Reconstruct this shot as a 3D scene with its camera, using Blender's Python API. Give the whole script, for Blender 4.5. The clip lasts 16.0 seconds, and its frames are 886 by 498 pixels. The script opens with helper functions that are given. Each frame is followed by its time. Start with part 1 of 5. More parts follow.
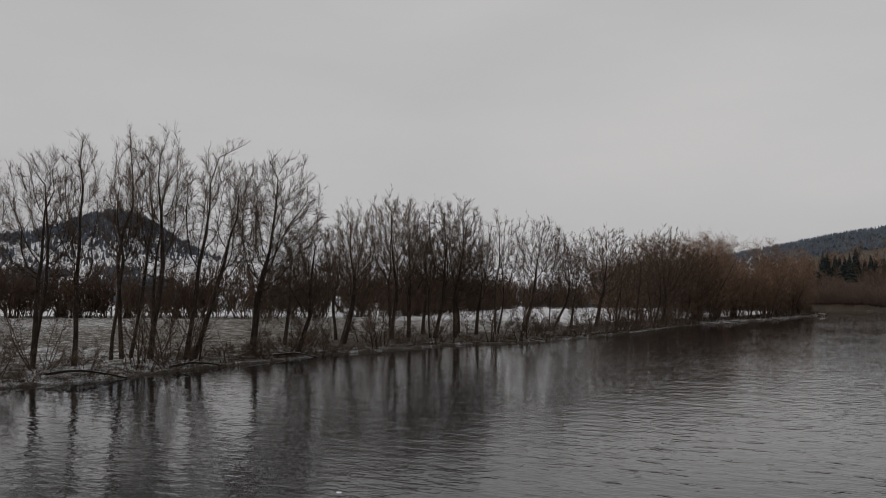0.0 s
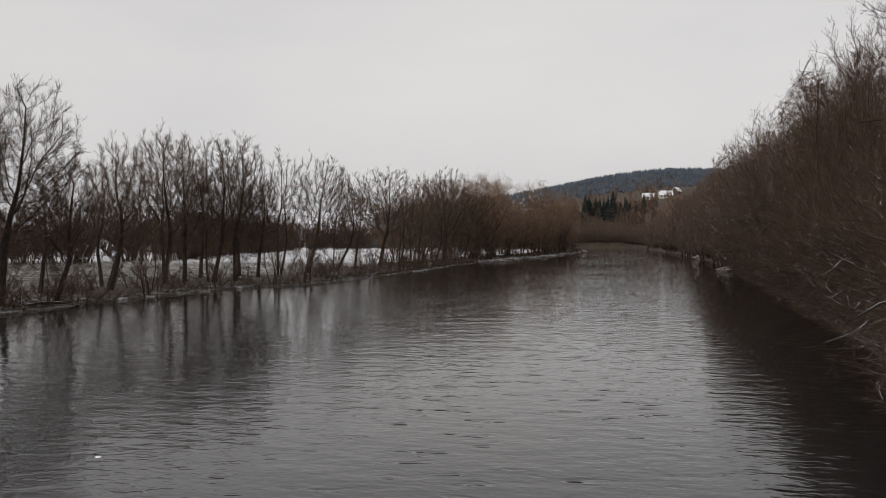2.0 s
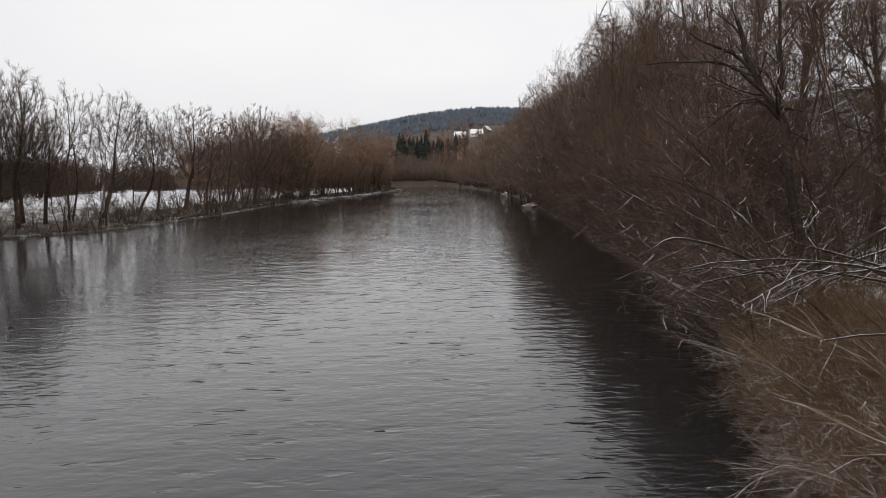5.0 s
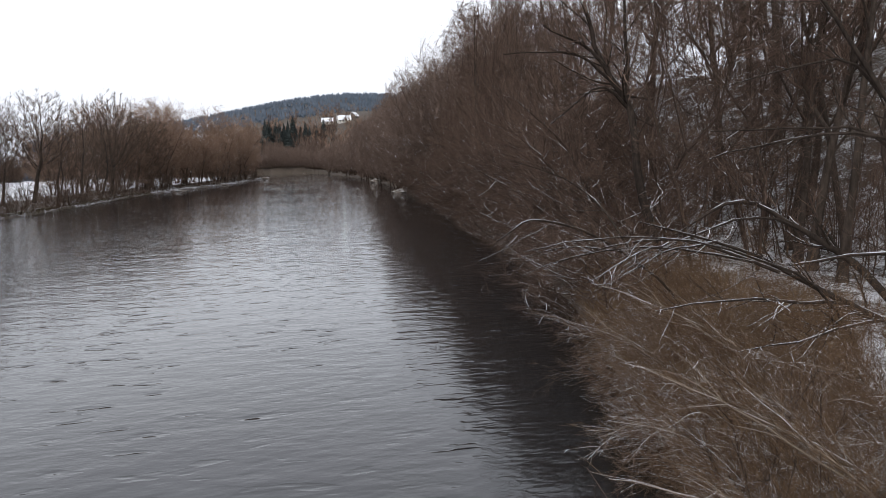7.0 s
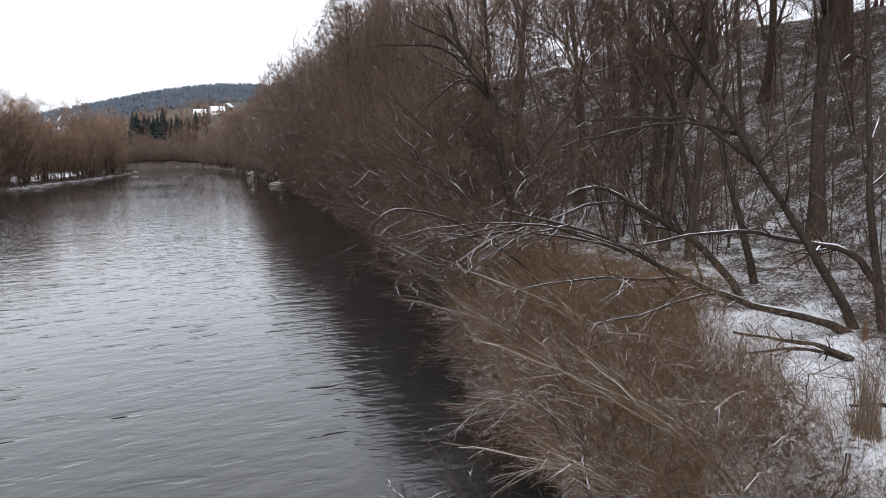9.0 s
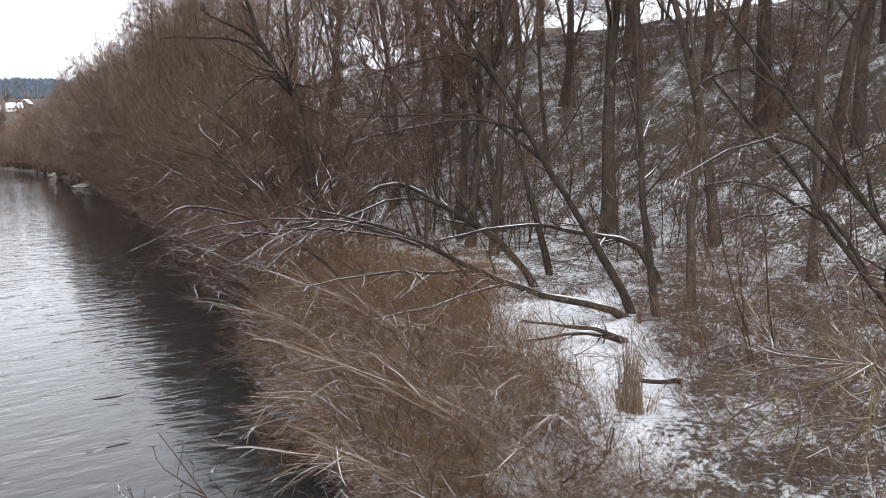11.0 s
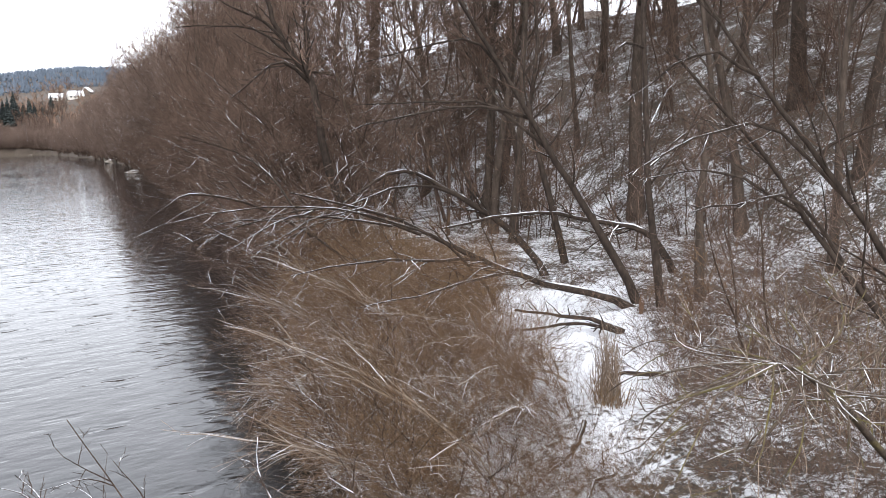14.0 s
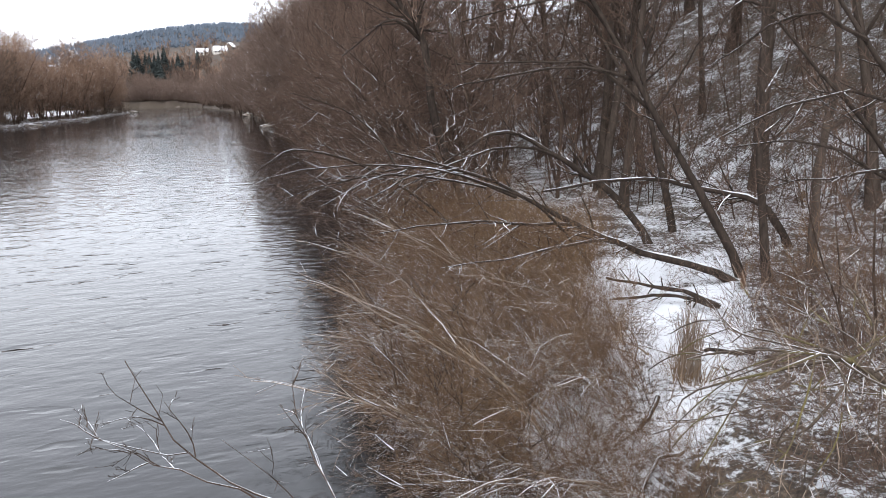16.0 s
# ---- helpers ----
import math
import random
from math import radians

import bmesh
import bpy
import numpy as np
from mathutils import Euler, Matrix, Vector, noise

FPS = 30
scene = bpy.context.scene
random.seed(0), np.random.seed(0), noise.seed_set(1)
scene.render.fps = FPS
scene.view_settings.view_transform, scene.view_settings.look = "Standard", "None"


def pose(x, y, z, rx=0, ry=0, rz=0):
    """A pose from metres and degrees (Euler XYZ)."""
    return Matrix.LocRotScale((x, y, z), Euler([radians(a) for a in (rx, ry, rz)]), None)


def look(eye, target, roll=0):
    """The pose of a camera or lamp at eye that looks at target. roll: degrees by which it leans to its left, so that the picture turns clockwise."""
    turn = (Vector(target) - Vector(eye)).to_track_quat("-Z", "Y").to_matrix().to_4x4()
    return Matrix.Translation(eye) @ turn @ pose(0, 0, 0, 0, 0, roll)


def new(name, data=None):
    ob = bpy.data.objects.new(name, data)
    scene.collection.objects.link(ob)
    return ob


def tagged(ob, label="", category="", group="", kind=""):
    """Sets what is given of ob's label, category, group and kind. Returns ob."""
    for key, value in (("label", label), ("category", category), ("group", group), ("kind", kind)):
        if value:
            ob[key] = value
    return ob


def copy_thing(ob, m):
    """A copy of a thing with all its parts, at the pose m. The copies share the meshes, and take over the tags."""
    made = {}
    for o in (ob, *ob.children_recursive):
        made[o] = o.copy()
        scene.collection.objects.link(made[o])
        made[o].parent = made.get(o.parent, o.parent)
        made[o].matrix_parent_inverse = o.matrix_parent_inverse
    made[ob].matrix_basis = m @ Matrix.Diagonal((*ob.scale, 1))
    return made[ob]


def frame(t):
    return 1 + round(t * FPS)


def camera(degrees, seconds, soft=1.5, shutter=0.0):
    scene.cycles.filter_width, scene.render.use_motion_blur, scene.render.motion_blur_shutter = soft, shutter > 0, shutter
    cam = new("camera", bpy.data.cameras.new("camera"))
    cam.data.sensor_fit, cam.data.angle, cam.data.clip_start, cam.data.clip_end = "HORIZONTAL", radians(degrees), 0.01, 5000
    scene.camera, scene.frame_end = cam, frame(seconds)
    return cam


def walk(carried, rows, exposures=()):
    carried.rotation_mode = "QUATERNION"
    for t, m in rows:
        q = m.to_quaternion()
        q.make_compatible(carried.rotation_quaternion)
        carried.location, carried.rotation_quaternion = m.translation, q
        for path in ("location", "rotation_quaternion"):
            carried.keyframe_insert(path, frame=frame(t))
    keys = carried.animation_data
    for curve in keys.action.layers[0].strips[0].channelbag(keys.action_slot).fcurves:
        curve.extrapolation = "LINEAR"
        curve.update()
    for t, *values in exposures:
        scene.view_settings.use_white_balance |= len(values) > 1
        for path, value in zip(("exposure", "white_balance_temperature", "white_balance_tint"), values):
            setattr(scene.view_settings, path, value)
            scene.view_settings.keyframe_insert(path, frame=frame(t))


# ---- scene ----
cam = camera(57.7, 16.0, 0.9)
PATH = [
    (0, (0.348, -0.322, 4.9), (-0.574, 1.448, 5.026), 0.1),
    (0.5, (0.05, 0.106, 4.897), (-0.755, 1.935, 4.989), -0.1),
    (1, (-0.126, 0.506, 4.88), (-0.782, 2.395, 4.935), -0.2),
    (1.5, (-0.115, 0.696, 4.874), (-0.6, 2.636, 4.886), -0.3),
    (2, (-0.059, 0.799, 4.854), (-0.483, 2.754, 4.832), -0.5),
    (2.5, (0.025, 0.998, 4.854), (-0.297, 2.971, 4.785), -0.7),
    (3, (0.092, 1.102, 4.861), (-0.185, 3.08, 4.756), -1.1),
    (3.5, (0.082, 1.097, 4.849), (-0.166, 3.077, 4.714), -1.5),
    (4, (0.114, 1.139, 4.846), (-0.116, 3.12, 4.694), -1.7),
    (4.5, (0.133, 1.416, 4.908), (-0.053, 3.401, 4.746), -1.7),
    (5, (0.212, 1.631, 4.937), (0.237, 3.622, 4.757), -1.2),
    (7.5, (0.277, 1.063, 4.962), (0.654, 3.014, 4.729), -2.4),
    (8, (0.348, 0.961, 4.947), (0.769, 2.901, 4.704), -2.9),
    (8.5, (0.45, 0.792, 4.929), (0.888, 2.728, 4.682), -2.9),
    (9, (0.472, 0.68, 4.958), (1.092, 2.564, 4.701), -2.6),
    (9.5, (0.625, 0.618, 4.904), (1.429, 2.43, 4.637), -1.9),
    (12, (1.335, 0.357, 4.801), (2.364, 2.051, 4.534), -2.2),
    (12.5, (1.494, 0.26, 4.796), (2.526, 1.952, 4.531), -1.9),
    (13, (1.637, 0.199, 4.793), (2.67, 1.89, 4.52), -2.1),
    (13.5, (1.8, 0.159, 4.808), (2.841, 1.842, 4.517), -1.9),
    (14, (2.0, 0.063, 4.805), (2.891, 1.829, 4.504), -2.5),
    (14.5, (2.161, 0.038, 4.8), (2.98, 1.833, 4.476), -2.5),
    (15, (2.274, 0.038, 4.811), (3.076, 1.832, 4.442), -1.7),
    (15.5, (2.445, -0.035, 4.797), (3.11, 1.811, 4.411), -1.8),
    (16, (2.582, -0.126, 4.82), (3.179, 1.743, 4.431), -1.6),
]
# slow brightening of the picture along the pan
EXPOSURE = [(0.0, -0.22, 6550, 11), (2.0, 0.22, 6600, 11), (3.5, 0.5, 6550, 11), (5.0, 0.62, 6450, 11), (7.5, 1.06, 6000, 11), (9.0, 1.24, 6000, 11), (12.5, 1.95, 6150, 11), (14.5, 1.98, 6000, 11), (16.0, 1.77, 5950, 11)]
walk(cam, [(t, look(eye, target, roll)) for t, eye, target, roll in PATH], EXPOSURE)

# ---- world and light: a bright overcast winter sky ----
SUN_UP, SUN_TURN = radians(32), radians(205)
world = bpy.data.worlds.new("overcast_sky")
scene.world = world
world.use_nodes = True
wn, wl = world.node_tree.nodes, world.node_tree.links
wn.clear()
w_out = wn.new("ShaderNodeOutputWorld")
w_bg = wn.new("ShaderNodeBackground")
w_sky = wn.new("ShaderNodeTexSky")
w_sky.sky_type, w_sky.sun_disc = "NISHITA", False
w_sky.sun_elevation, w_sky.sun_rotation = SUN_UP, SUN_TURN
w_sky.air_density, w_sky.dust_density = 1.0, 4.0
w_hsv = wn.new("ShaderNodeHueSaturation")
w_hsv.inputs["Saturation"].default_value = 0.12
w_co = wn.new("ShaderNodeTexCoord")
w_map = wn.new("ShaderNodeMapping")
w_map.inputs["Scale"].default_value = (1.0, 1.0, 3.2)
w_noise = wn.new("ShaderNodeTexNoise")
w_noise.inputs["Scale"].default_value, w_noise.inputs["Detail"].default_value = 1.7, 6.0
w_noise.inputs["Roughness"].default_value = 0.5
w_ramp = wn.new("ShaderNodeValToRGB")
w_ramp.color_ramp.elements[0].position, w_ramp.color_ramp.elements[1].position = 0.3, 0.72
w_ramp.color_ramp.elements[0].color, w_ramp.color_ramp.elements[1].color = (5.5, 5.5, 5.65, 1), (6.5, 6.45, 6.4, 1)
w_mix = wn.new("ShaderNodeMix")
w_mix.data_type = "RGBA"
w_mix.inputs["Factor"].default_value = 0.85
wl.new(w_sky.outputs["Color"], w_hsv.inputs["Color"])
wl.new(w_co.outputs["Generated"], w_map.inputs["Vector"])
wl.new(w_map.outputs["Vector"], w_noise.inputs["Vector"])
wl.new(w_noise.outputs["Fac"], w_ramp.inputs["Fac"])
wl.new(w_hsv.outputs["Color"], w_mix.inputs["A"])
wl.new(w_ramp.outputs["Color"], w_mix.inputs["B"])
wl.new(w_mix.outputs["Result"], w_bg.inputs["Color"])
w_bg.inputs["Strength"].default_value = 0.1
wl.new(w_bg.outputs["Background"], w_out.inputs["Surface"])

sun_data = bpy.data.lights.new("sun", "SUN")
sun_data.energy, sun_data.angle, sun_data.color = 0.5, radians(25), (1.0, 0.97, 0.93)
sun = new("sun", sun_data)
sun.matrix_world = pose(0, 0, 60, 90 - math.degrees(SUN_UP), 0, 180 - math.degrees(SUN_TURN))


# ---- materials ----
class Nodes:
    """A small wrapper that adds and joins shader nodes."""

    def __init__(self, name, roughness=0.85, spec=0.3):
        self.mat = bpy.data.materials.new(name)
        self.mat.use_nodes = True
        self.n, self.l = self.mat.node_tree.nodes, self.mat.node_tree.links
        self.bsdf = self.n["Principled BSDF"]
        self.bsdf.inputs["Roughness"].default_value = roughness
        self.bsdf.inputs["Specular IOR Level"].default_value = spec

    def add(self, kind, ins=None, **props):
        node = self.n.new(kind)
        if "operation" in props:
            node.operation = props["operation"]
        if "data_type" in props:
            node.data_type = props["data_type"]
        if "clamp" in props:
            node.clamp = props["clamp"]
        if "attribute_name" in props:
            node.attribute_name = props["attribute_name"]
        for key, value in (ins or {}).items():
            if hasattr(value, "is_output"):
                self.l.new(value, node.inputs[key])
            else:
                node.inputs[key].default_value = value
        return node

    def pos(self):
        return self.add("ShaderNodeNewGeometry").outputs["Position"]

    def noise(self, scale, detail=4.0, rough=0.55, vec=None, stretch=None):
        vec = vec or self.pos()
        if stretch:
            vec = self.add("ShaderNodeMapping", {"Vector": vec, "Scale": stretch}).outputs["Vector"]
        return self.add("ShaderNodeTexNoise", {"Vector": vec, "Scale": scale, "Detail": detail, "Roughness": rough}).outputs["Fac"]

    def ramp(self, fac, *stops):
        node = self.add("ShaderNodeValToRGB", {"Fac": fac})
        els = node.color_ramp.elements
        while len(els) < len(stops):
            els.new(0.5)
        for el, (p, c) in zip(els, stops):
            el.position, el.color = p, (*c, 1) if len(c) == 3 else c
        return node.outputs["Color"]

    def step(self, value, lo, hi):
        return self.add("ShaderNodeMapRange", {"Value": value, "From Min": lo, "From Max": hi}, clamp=True).outputs["Result"]

    def math(self, op, a, b):
        return self.add("ShaderNodeMath", {0: a, 1: b}, operation=op).outputs["Value"]

    def mix(self, fac, a, b):
        node = self.add("ShaderNodeMix", data_type="RGBA")
        for key, value in (("Factor", fac), ("A", a), ("B", b)):
            if hasattr(value, "is_output"):
                self.l.new(value, node.inputs[key])
            else:
                node.inputs[key].default_value = value if key == "Factor" else (*value, 1)
        return node.outputs["Result"]

    def up(self):
        """How far the surface faces the sky."""
        normal = self.add("ShaderNodeNewGeometry").outputs["Normal"]
        return self.add("ShaderNodeSeparateXYZ", {"Vector": normal}).outputs["Z"]

    def attr(self, name):
        return self.add("ShaderNodeAttribute", attribute_name=name).outputs["Fac"]

    def random(self):
        return self.add("ShaderNodeObjectInfo").outputs["Random"]

    def bump(self, height, strength, distance):
        node = self.add("ShaderNodeBump", {"Height": height, "Strength": strength, "Distance": distance})
        self.l.new(node.outputs["Normal"], self.bsdf.inputs["Normal"])

    def colour(self, socket):
        self.l.new(socket, self.bsdf.inputs["Base Color"])
        return self.mat


SNOW = (0.80, 0.81, 0.83)


def bark(name, dark, light, snow=0.5, scale=9.0, lichen=None):
    """Bark with streaks, blotches and a dusting of snow on what faces the sky."""
    m = Nodes(name, 0.9, 0.08)
    grain = m.noise(scale, 5.0, 0.65, stretch=(1, 1, 0.3))
    blotch = m.noise(0.9, 3.0)
    base = m.mix(m.step(grain, 0.3, 0.7), dark, light)
    base = m.mix(m.math("MULTIPLY", m.step(blotch, 0.45, 0.7), 0.4), base, tuple(0.6 * c for c in dark))
    if lichen:
        base = m.mix(m.math("MULTIPLY", m.step(m.noise(2.3, 5.0), 0.52, 0.62), 0.8), base, lichen)
    patch = m.math("MULTIPLY", m.noise(1.3, 4.0, 0.6), 1.0)
    lying = m.math("SUBTRACT", m.up(), m.math("SUBTRACT", 1.25 - snow, patch))
    base = m.mix(m.step(lying, 0.05, 0.22), base, SNOW)
    m.bump(m.math("ADD", grain, m.math("MULTIPLY", m.noise(3.0, 4.0, 0.6, stretch=(1, 1, 0.4)), 1.2)), 0.9, 0.035)
    return m.colour(base)


def twig(name, a, b, snow=0.4):
    """Thin shoots: two browns that change from plant to plant and shoot to shoot, snow on their upper side."""
    m = Nodes(name, 0.85, 0.06)
    island = m.add("ShaderNodeNewGeometry").outputs["Random Per Island"]
    base = m.mix(island, a, b)
    base = m.mix(m.math("MULTIPLY", m.random(), 0.35), base, tuple(0.55 * c for c in a))
    patch = m.noise(0.8, 3.0, 0.6)
    lying = m.math("SUBTRACT", m.math("ADD", m.up(), m.math("MULTIPLY", island, 0.5)), m.math("SUBTRACT", 1.75 - snow, patch))
    base = m.mix(m.step(lying, 0.05, 0.25), base, SNOW)
    return m.colour(base)


BARK_ALDER = bark("alder_bark", (0.026, 0.02, 0.016), (0.075, 0.058, 0.047), -0.1)
BARK_BROWN = bark("brown_bark", (0.034, 0.023, 0.017), (0.095, 0.066, 0.05), 0.08)
BARK_LICHEN = bark("lichen_bark", (0.045, 0.034, 0.026), (0.125, 0.096, 0.072), -0.12, 14.0, (0.13, 0.11, 0.04))
BARK_SNOWY = bark("snow_topped_bark", (0.02, 0.015, 0.012), (0.062, 0.046, 0.036), 0.02, 12.0)
BARK_OAK = bark("wood_trunk_bark", (0.03, 0.023, 0.018), (0.09, 0.068, 0.053), -0.05, 9.0)
TWIG_ALDER = twig("alder_twigs", (0.085, 0.06, 0.045), (0.18, 0.13, 0.098), -0.1)
TWIG_RUST = twig("willow_twigs", (0.19, 0.125, 0.088), (0.33, 0.222, 0.157), 0.0)
TWIG_BROWN = twig("bank_twigs", (0.073, 0.048, 0.036), (0.172, 0.118, 0.088), -0.08)
TWIG_BANK = twig("far_bank_twigs", (0.11, 0.077, 0.06), (0.23, 0.166, 0.132), 0.0)
TWIG_ROD = twig("snowy_rods", (0.15, 0.112, 0.083), (0.3, 0.24, 0.185), 0.22)
TWIG_SHRUB = twig("shrub_twigs", (0.085, 0.05, 0.03), (0.225, 0.148, 0.088), 0.03)
TWIG_PALE = twig("pale_rods", (0.13, 0.094, 0.068), (0.29, 0.225, 0.17), 0.05)
TWIG_DARK = twig("dark_shrub_twigs", (0.03, 0.021, 0.016), (0.065, 0.046, 0.034), 0.05)
STALKS = twig("dead_stalks", (0.1, 0.062, 0.034), (0.27, 0.182, 0.1), 0.0)
GRASS = twig("winter_grass", (0.05, 0.038, 0.022), (0.12, 0.09, 0.05), 0.05)


def ground_material():
    """Thin wet snow over leaf litter and winter grass: the bare share comes from the 'cover' and 'green' of the sheet."""
    m = Nodes("snowy_ground", 0.85, 0.3)
    cover, green = m.attr("cover"), m.attr("green")
    fine = m.noise(9.0, 9.0, 0.78)
    mid = m.noise(0.9, 5.0, 0.6)
    wide = m.noise(0.02, 4.0, 0.6)
    litter = m.ramp(m.noise(16.0, 5.0, 0.7), (0.3, (0.022, 0.016, 0.013)), (0.5, (0.062, 0.046, 0.034)), (0.7, (0.15, 0.115, 0.085)))
    turf = m.ramp(m.noise(11.0, 5.0, 0.7), (0.3, (0.035, 0.035, 0.018)), (0.7, (0.12, 0.108, 0.06)))
    bare = m.mix(green, litter, turf)
    white = m.mix(m.noise(2.5, 3.0), (0.6, 0.605, 0.62), (0.75, 0.755, 0.77))
    mixed = m.math("ADD", m.math("MULTIPLY", fine, 0.55), m.math("ADD", m.math("MULTIPLY", mid, 0.3), m.math("MULTIPLY", wide, 0.15)))
    edge = m.math("SUBTRACT", mixed, m.math("ADD", m.math("MULTIPLY", cover, 0.32), 0.34))
    lying = m.step(edge, -0.025, 0.025)
    m.bump(m.math("ADD", m.math("MULTIPLY", lying, 0.6), fine), 0.7, 0.05)
    return m.colour(m.mix(lying, bare, white))


def water_material():
    """Dark, slowly drifting river water: short wind ripples out in the stream, calmer in the lee of the meadow bank."""
    m = Nodes("river_water", 0.02, 0.5)
    m.bsdf.inputs["IOR"].default_value = 1.43
    at = m.pos()
    xyz = m.add("ShaderNodeSeparateXYZ", {"Vector": at})
    bank = m.math("SUBTRACT", m.math("ADD", xyz.outputs["X"], 42.0), m.math("MULTIPLY", m.step(xyz.outputs["Y"], 60.0, 200.0), 15.0))
    open_water = m.math("ADD", m.math("MULTIPLY", m.step(bank, 0.5, 13.0), 0.75), 0.25)
    gusts = m.step(m.noise(0.07, 4.0, 0.55, at, (1.0, 0.55, 1.0)), 0.36, 0.64)
    swell = m.noise(0.55, 2.0, 0.45, at, (0.8, 1.25, 1.0))
    chop = m.noise(1.7, 2.5, 0.5, at, (0.75, 1.35, 1.0))
    small = m.noise(5.0, 2.0, 0.5, at, (0.8, 1.3, 1.0))
    dash = m.step(m.noise(1.15, 2.0, 0.5, at, (0.7, 1.6, 1.0)), 0.6, 0.78)
    height = m.math("ADD", m.math("MULTIPLY", swell, 0.05), m.math("MULTIPLY", chop, m.math("ADD", m.math("MULTIPLY", gusts, 0.03), 0.026)))
    height = m.math("ADD", height, m.math("MULTIPLY", small, m.math("ADD", m.math("MULTIPLY", gusts, 0.009), 0.008)))
    height = m.math("SUBTRACT", height, m.math("MULTIPLY", dash, 0.03))
    m.bump(m.math("MULTIPLY", height, open_water), 1.0, 0.5)
    return m.colour(m.mix(m.noise(0.15, 3.0), (0.010, 0.010, 0.010), (0.02, 0.02, 0.021)))


def plain(name, a, b, scale=6.0, rough=0.85, snow=None):
    m = Nodes(name, rough, 0.3)
    base = m.mix(m.step(m.noise(scale, 5.0, 0.65), 0.3, 0.7), a, b)
    if snow is not None:
        base = m.mix(m.step(m.math("ADD", m.up(), m.math("MULTIPLY", m.noise(scale * 0.7, 4.0, 0.6), 0.6)), snow, snow + 0.2), base, SNOW)
    return m.colour(base)


GROUND = ground_material()
WATER = water_material()
# needle greens lifted towards grey, imitating the haze before distant spruces
NEEDLES_HAZED = plain("hazed_spruce_needles", (0.03, 0.037, 0.034), (0.062, 0.074, 0.07), 1.5, 0.8, 1.4)
# aerial haze put into the colour: far woods paled to blue-grey
FOREST_HAZED = plain("hazed_far_forest", (0.075, 0.093, 0.115), (0.13, 0.155, 0.19), 0.05, 0.9, 1.35)
SNOW_MAT = plain("lying_snow", (0.72, 0.73, 0.75), (0.86, 0.87, 0.89), 3.0, 0.7)
WALL_PLASTER = plain("pale_plaster", (0.5, 0.47, 0.42), (0.62, 0.58, 0.52), 2.0)
WALL_WOOD = plain("weathered_boards", (0.08, 0.065, 0.055), (0.16, 0.13, 0.11), 5.0)
GLASS_DARK = plain("dark_panes", (0.02, 0.022, 0.026), (0.04, 0.042, 0.05), 2.0, 0.15)
RAW_WOOD = plain("torn_raw_wood", (0.1, 0.052, 0.032), (0.2, 0.115, 0.068), 12.0, 0.85)


# ---- mesh helpers ----
def mesh_of(name, verts, faces, mat, smooth=False):
    """A mesh from arrays of corners and of faces with equally many corners."""
    verts, faces = np.asarray(verts, dtype=np.float32), np.asarray(faces, dtype=np.int32)
    me = bpy.data.meshes.new(name)
    n, k = faces.shape
    me.vertices.add(len(verts))
    me.vertices.foreach_set("co", verts.ravel())
    me.loops.add(n * k)
    me.loops.foreach_set("vertex_index", faces.ravel())
    me.polygons.add(n)
    me.polygons.foreach_set("loop_start", np.arange(0, n * k, k, dtype=np.int32))
    me.polygons.foreach_set("use_smooth", np.full(n, smooth))
    me.update(calc_edges=True)
    me.materials.append(mat)
    return me


def part(name, me, parent, label=""):
    """One mesh as a part under a thing."""
    ob = new(name, me)
    ob.parent = parent
    return tagged(ob, label) if label else ob


def bm_part(name, bm, mat, parent=None, label=""):
    me = bpy.data.meshes.new(name)
    bm.to_mesh(me)
    bm.free()
    me.materials.append(mat)
    if parent:
        return part(name, me, parent, label)
    return new(name, me)


def unit(v):
    return v / np.maximum(np.linalg.norm(v, axis=-1, keepdims=True), 1e-9)


def tubes(P, R, sides):
    """Corners and quads of tubes along the lines P (n, k, 3) with the radii R (n, k)."""
    n, k, _ = P.shape
    T = unit(np.gradient(P, axis=1))
    mean = unit(P[:, -1] - P[:, 0])
    A = np.where(np.abs(mean[:, 2:3]) < 0.85, np.array([0, 0, 1.0]), np.array([1.0, 0, 0]))[:, None, :]
    U = unit(np.cross(T, A))
    V = np.cross(U, T)
    a = (np.arange(sides) + 0.5) * 2 * np.pi / sides + (np.pi / 2 - 2 * np.pi / sides)
    ring = np.cos(a)[None, None, :, None] * U[:, :, None, :] + np.sin(a)[None, None, :, None] * V[:, :, None, :]
    verts = (P[:, :, None, :] + ring * R[:, :, None, None]).reshape(-1, 3)
    i = np.arange(n)[:, None, None] * k * sides + np.arange(k - 1)[None, :, None] * sides
    s, t = np.arange(sides)[None, None, :], (np.arange(sides) + 1)[None, None, :] % sides
    faces = np.stack([i + s, i + t, i + t + sides, i + s + sides], -1).reshape(-1, 4)
    return verts, faces


def each(name, P, R, sides, mat, smooth=False):
    """Every line as a piece of its own."""
    return [(name, mesh_of(name, *tubes(P[i:i + 1], R[i:i + 1], sides), mat, smooth)) for i in range(len(P))]


def joined(pieces):
    verts, faces, at = [], [], 0
    for v, f in pieces:
        verts.append(v)
        faces.append(f + at)
        at += len(v)
    return np.concatenate(verts), np.concatenate(faces)


def shoots(rng, start, way, length, radius, k, wander, pull, tip=0.3):
    """Wandering lines: pull is the drift of the direction on the way (up, sideways or drooping)."""
    n = len(start)
    P = np.empty((n, k, 3))
    P[:, 0], d = start, unit(way)
    step = (length / (k - 1))[:, None]
    for i in range(1, k):
        d = unit(d + wander * rng.normal(size=(n, 3)) + np.asarray(pull) / (k - 1))
        P[:, i] = P[:, i - 1] + d * step
    R = radius[:, None] * np.linspace(1, tip, k)[None, :]
    return P, R


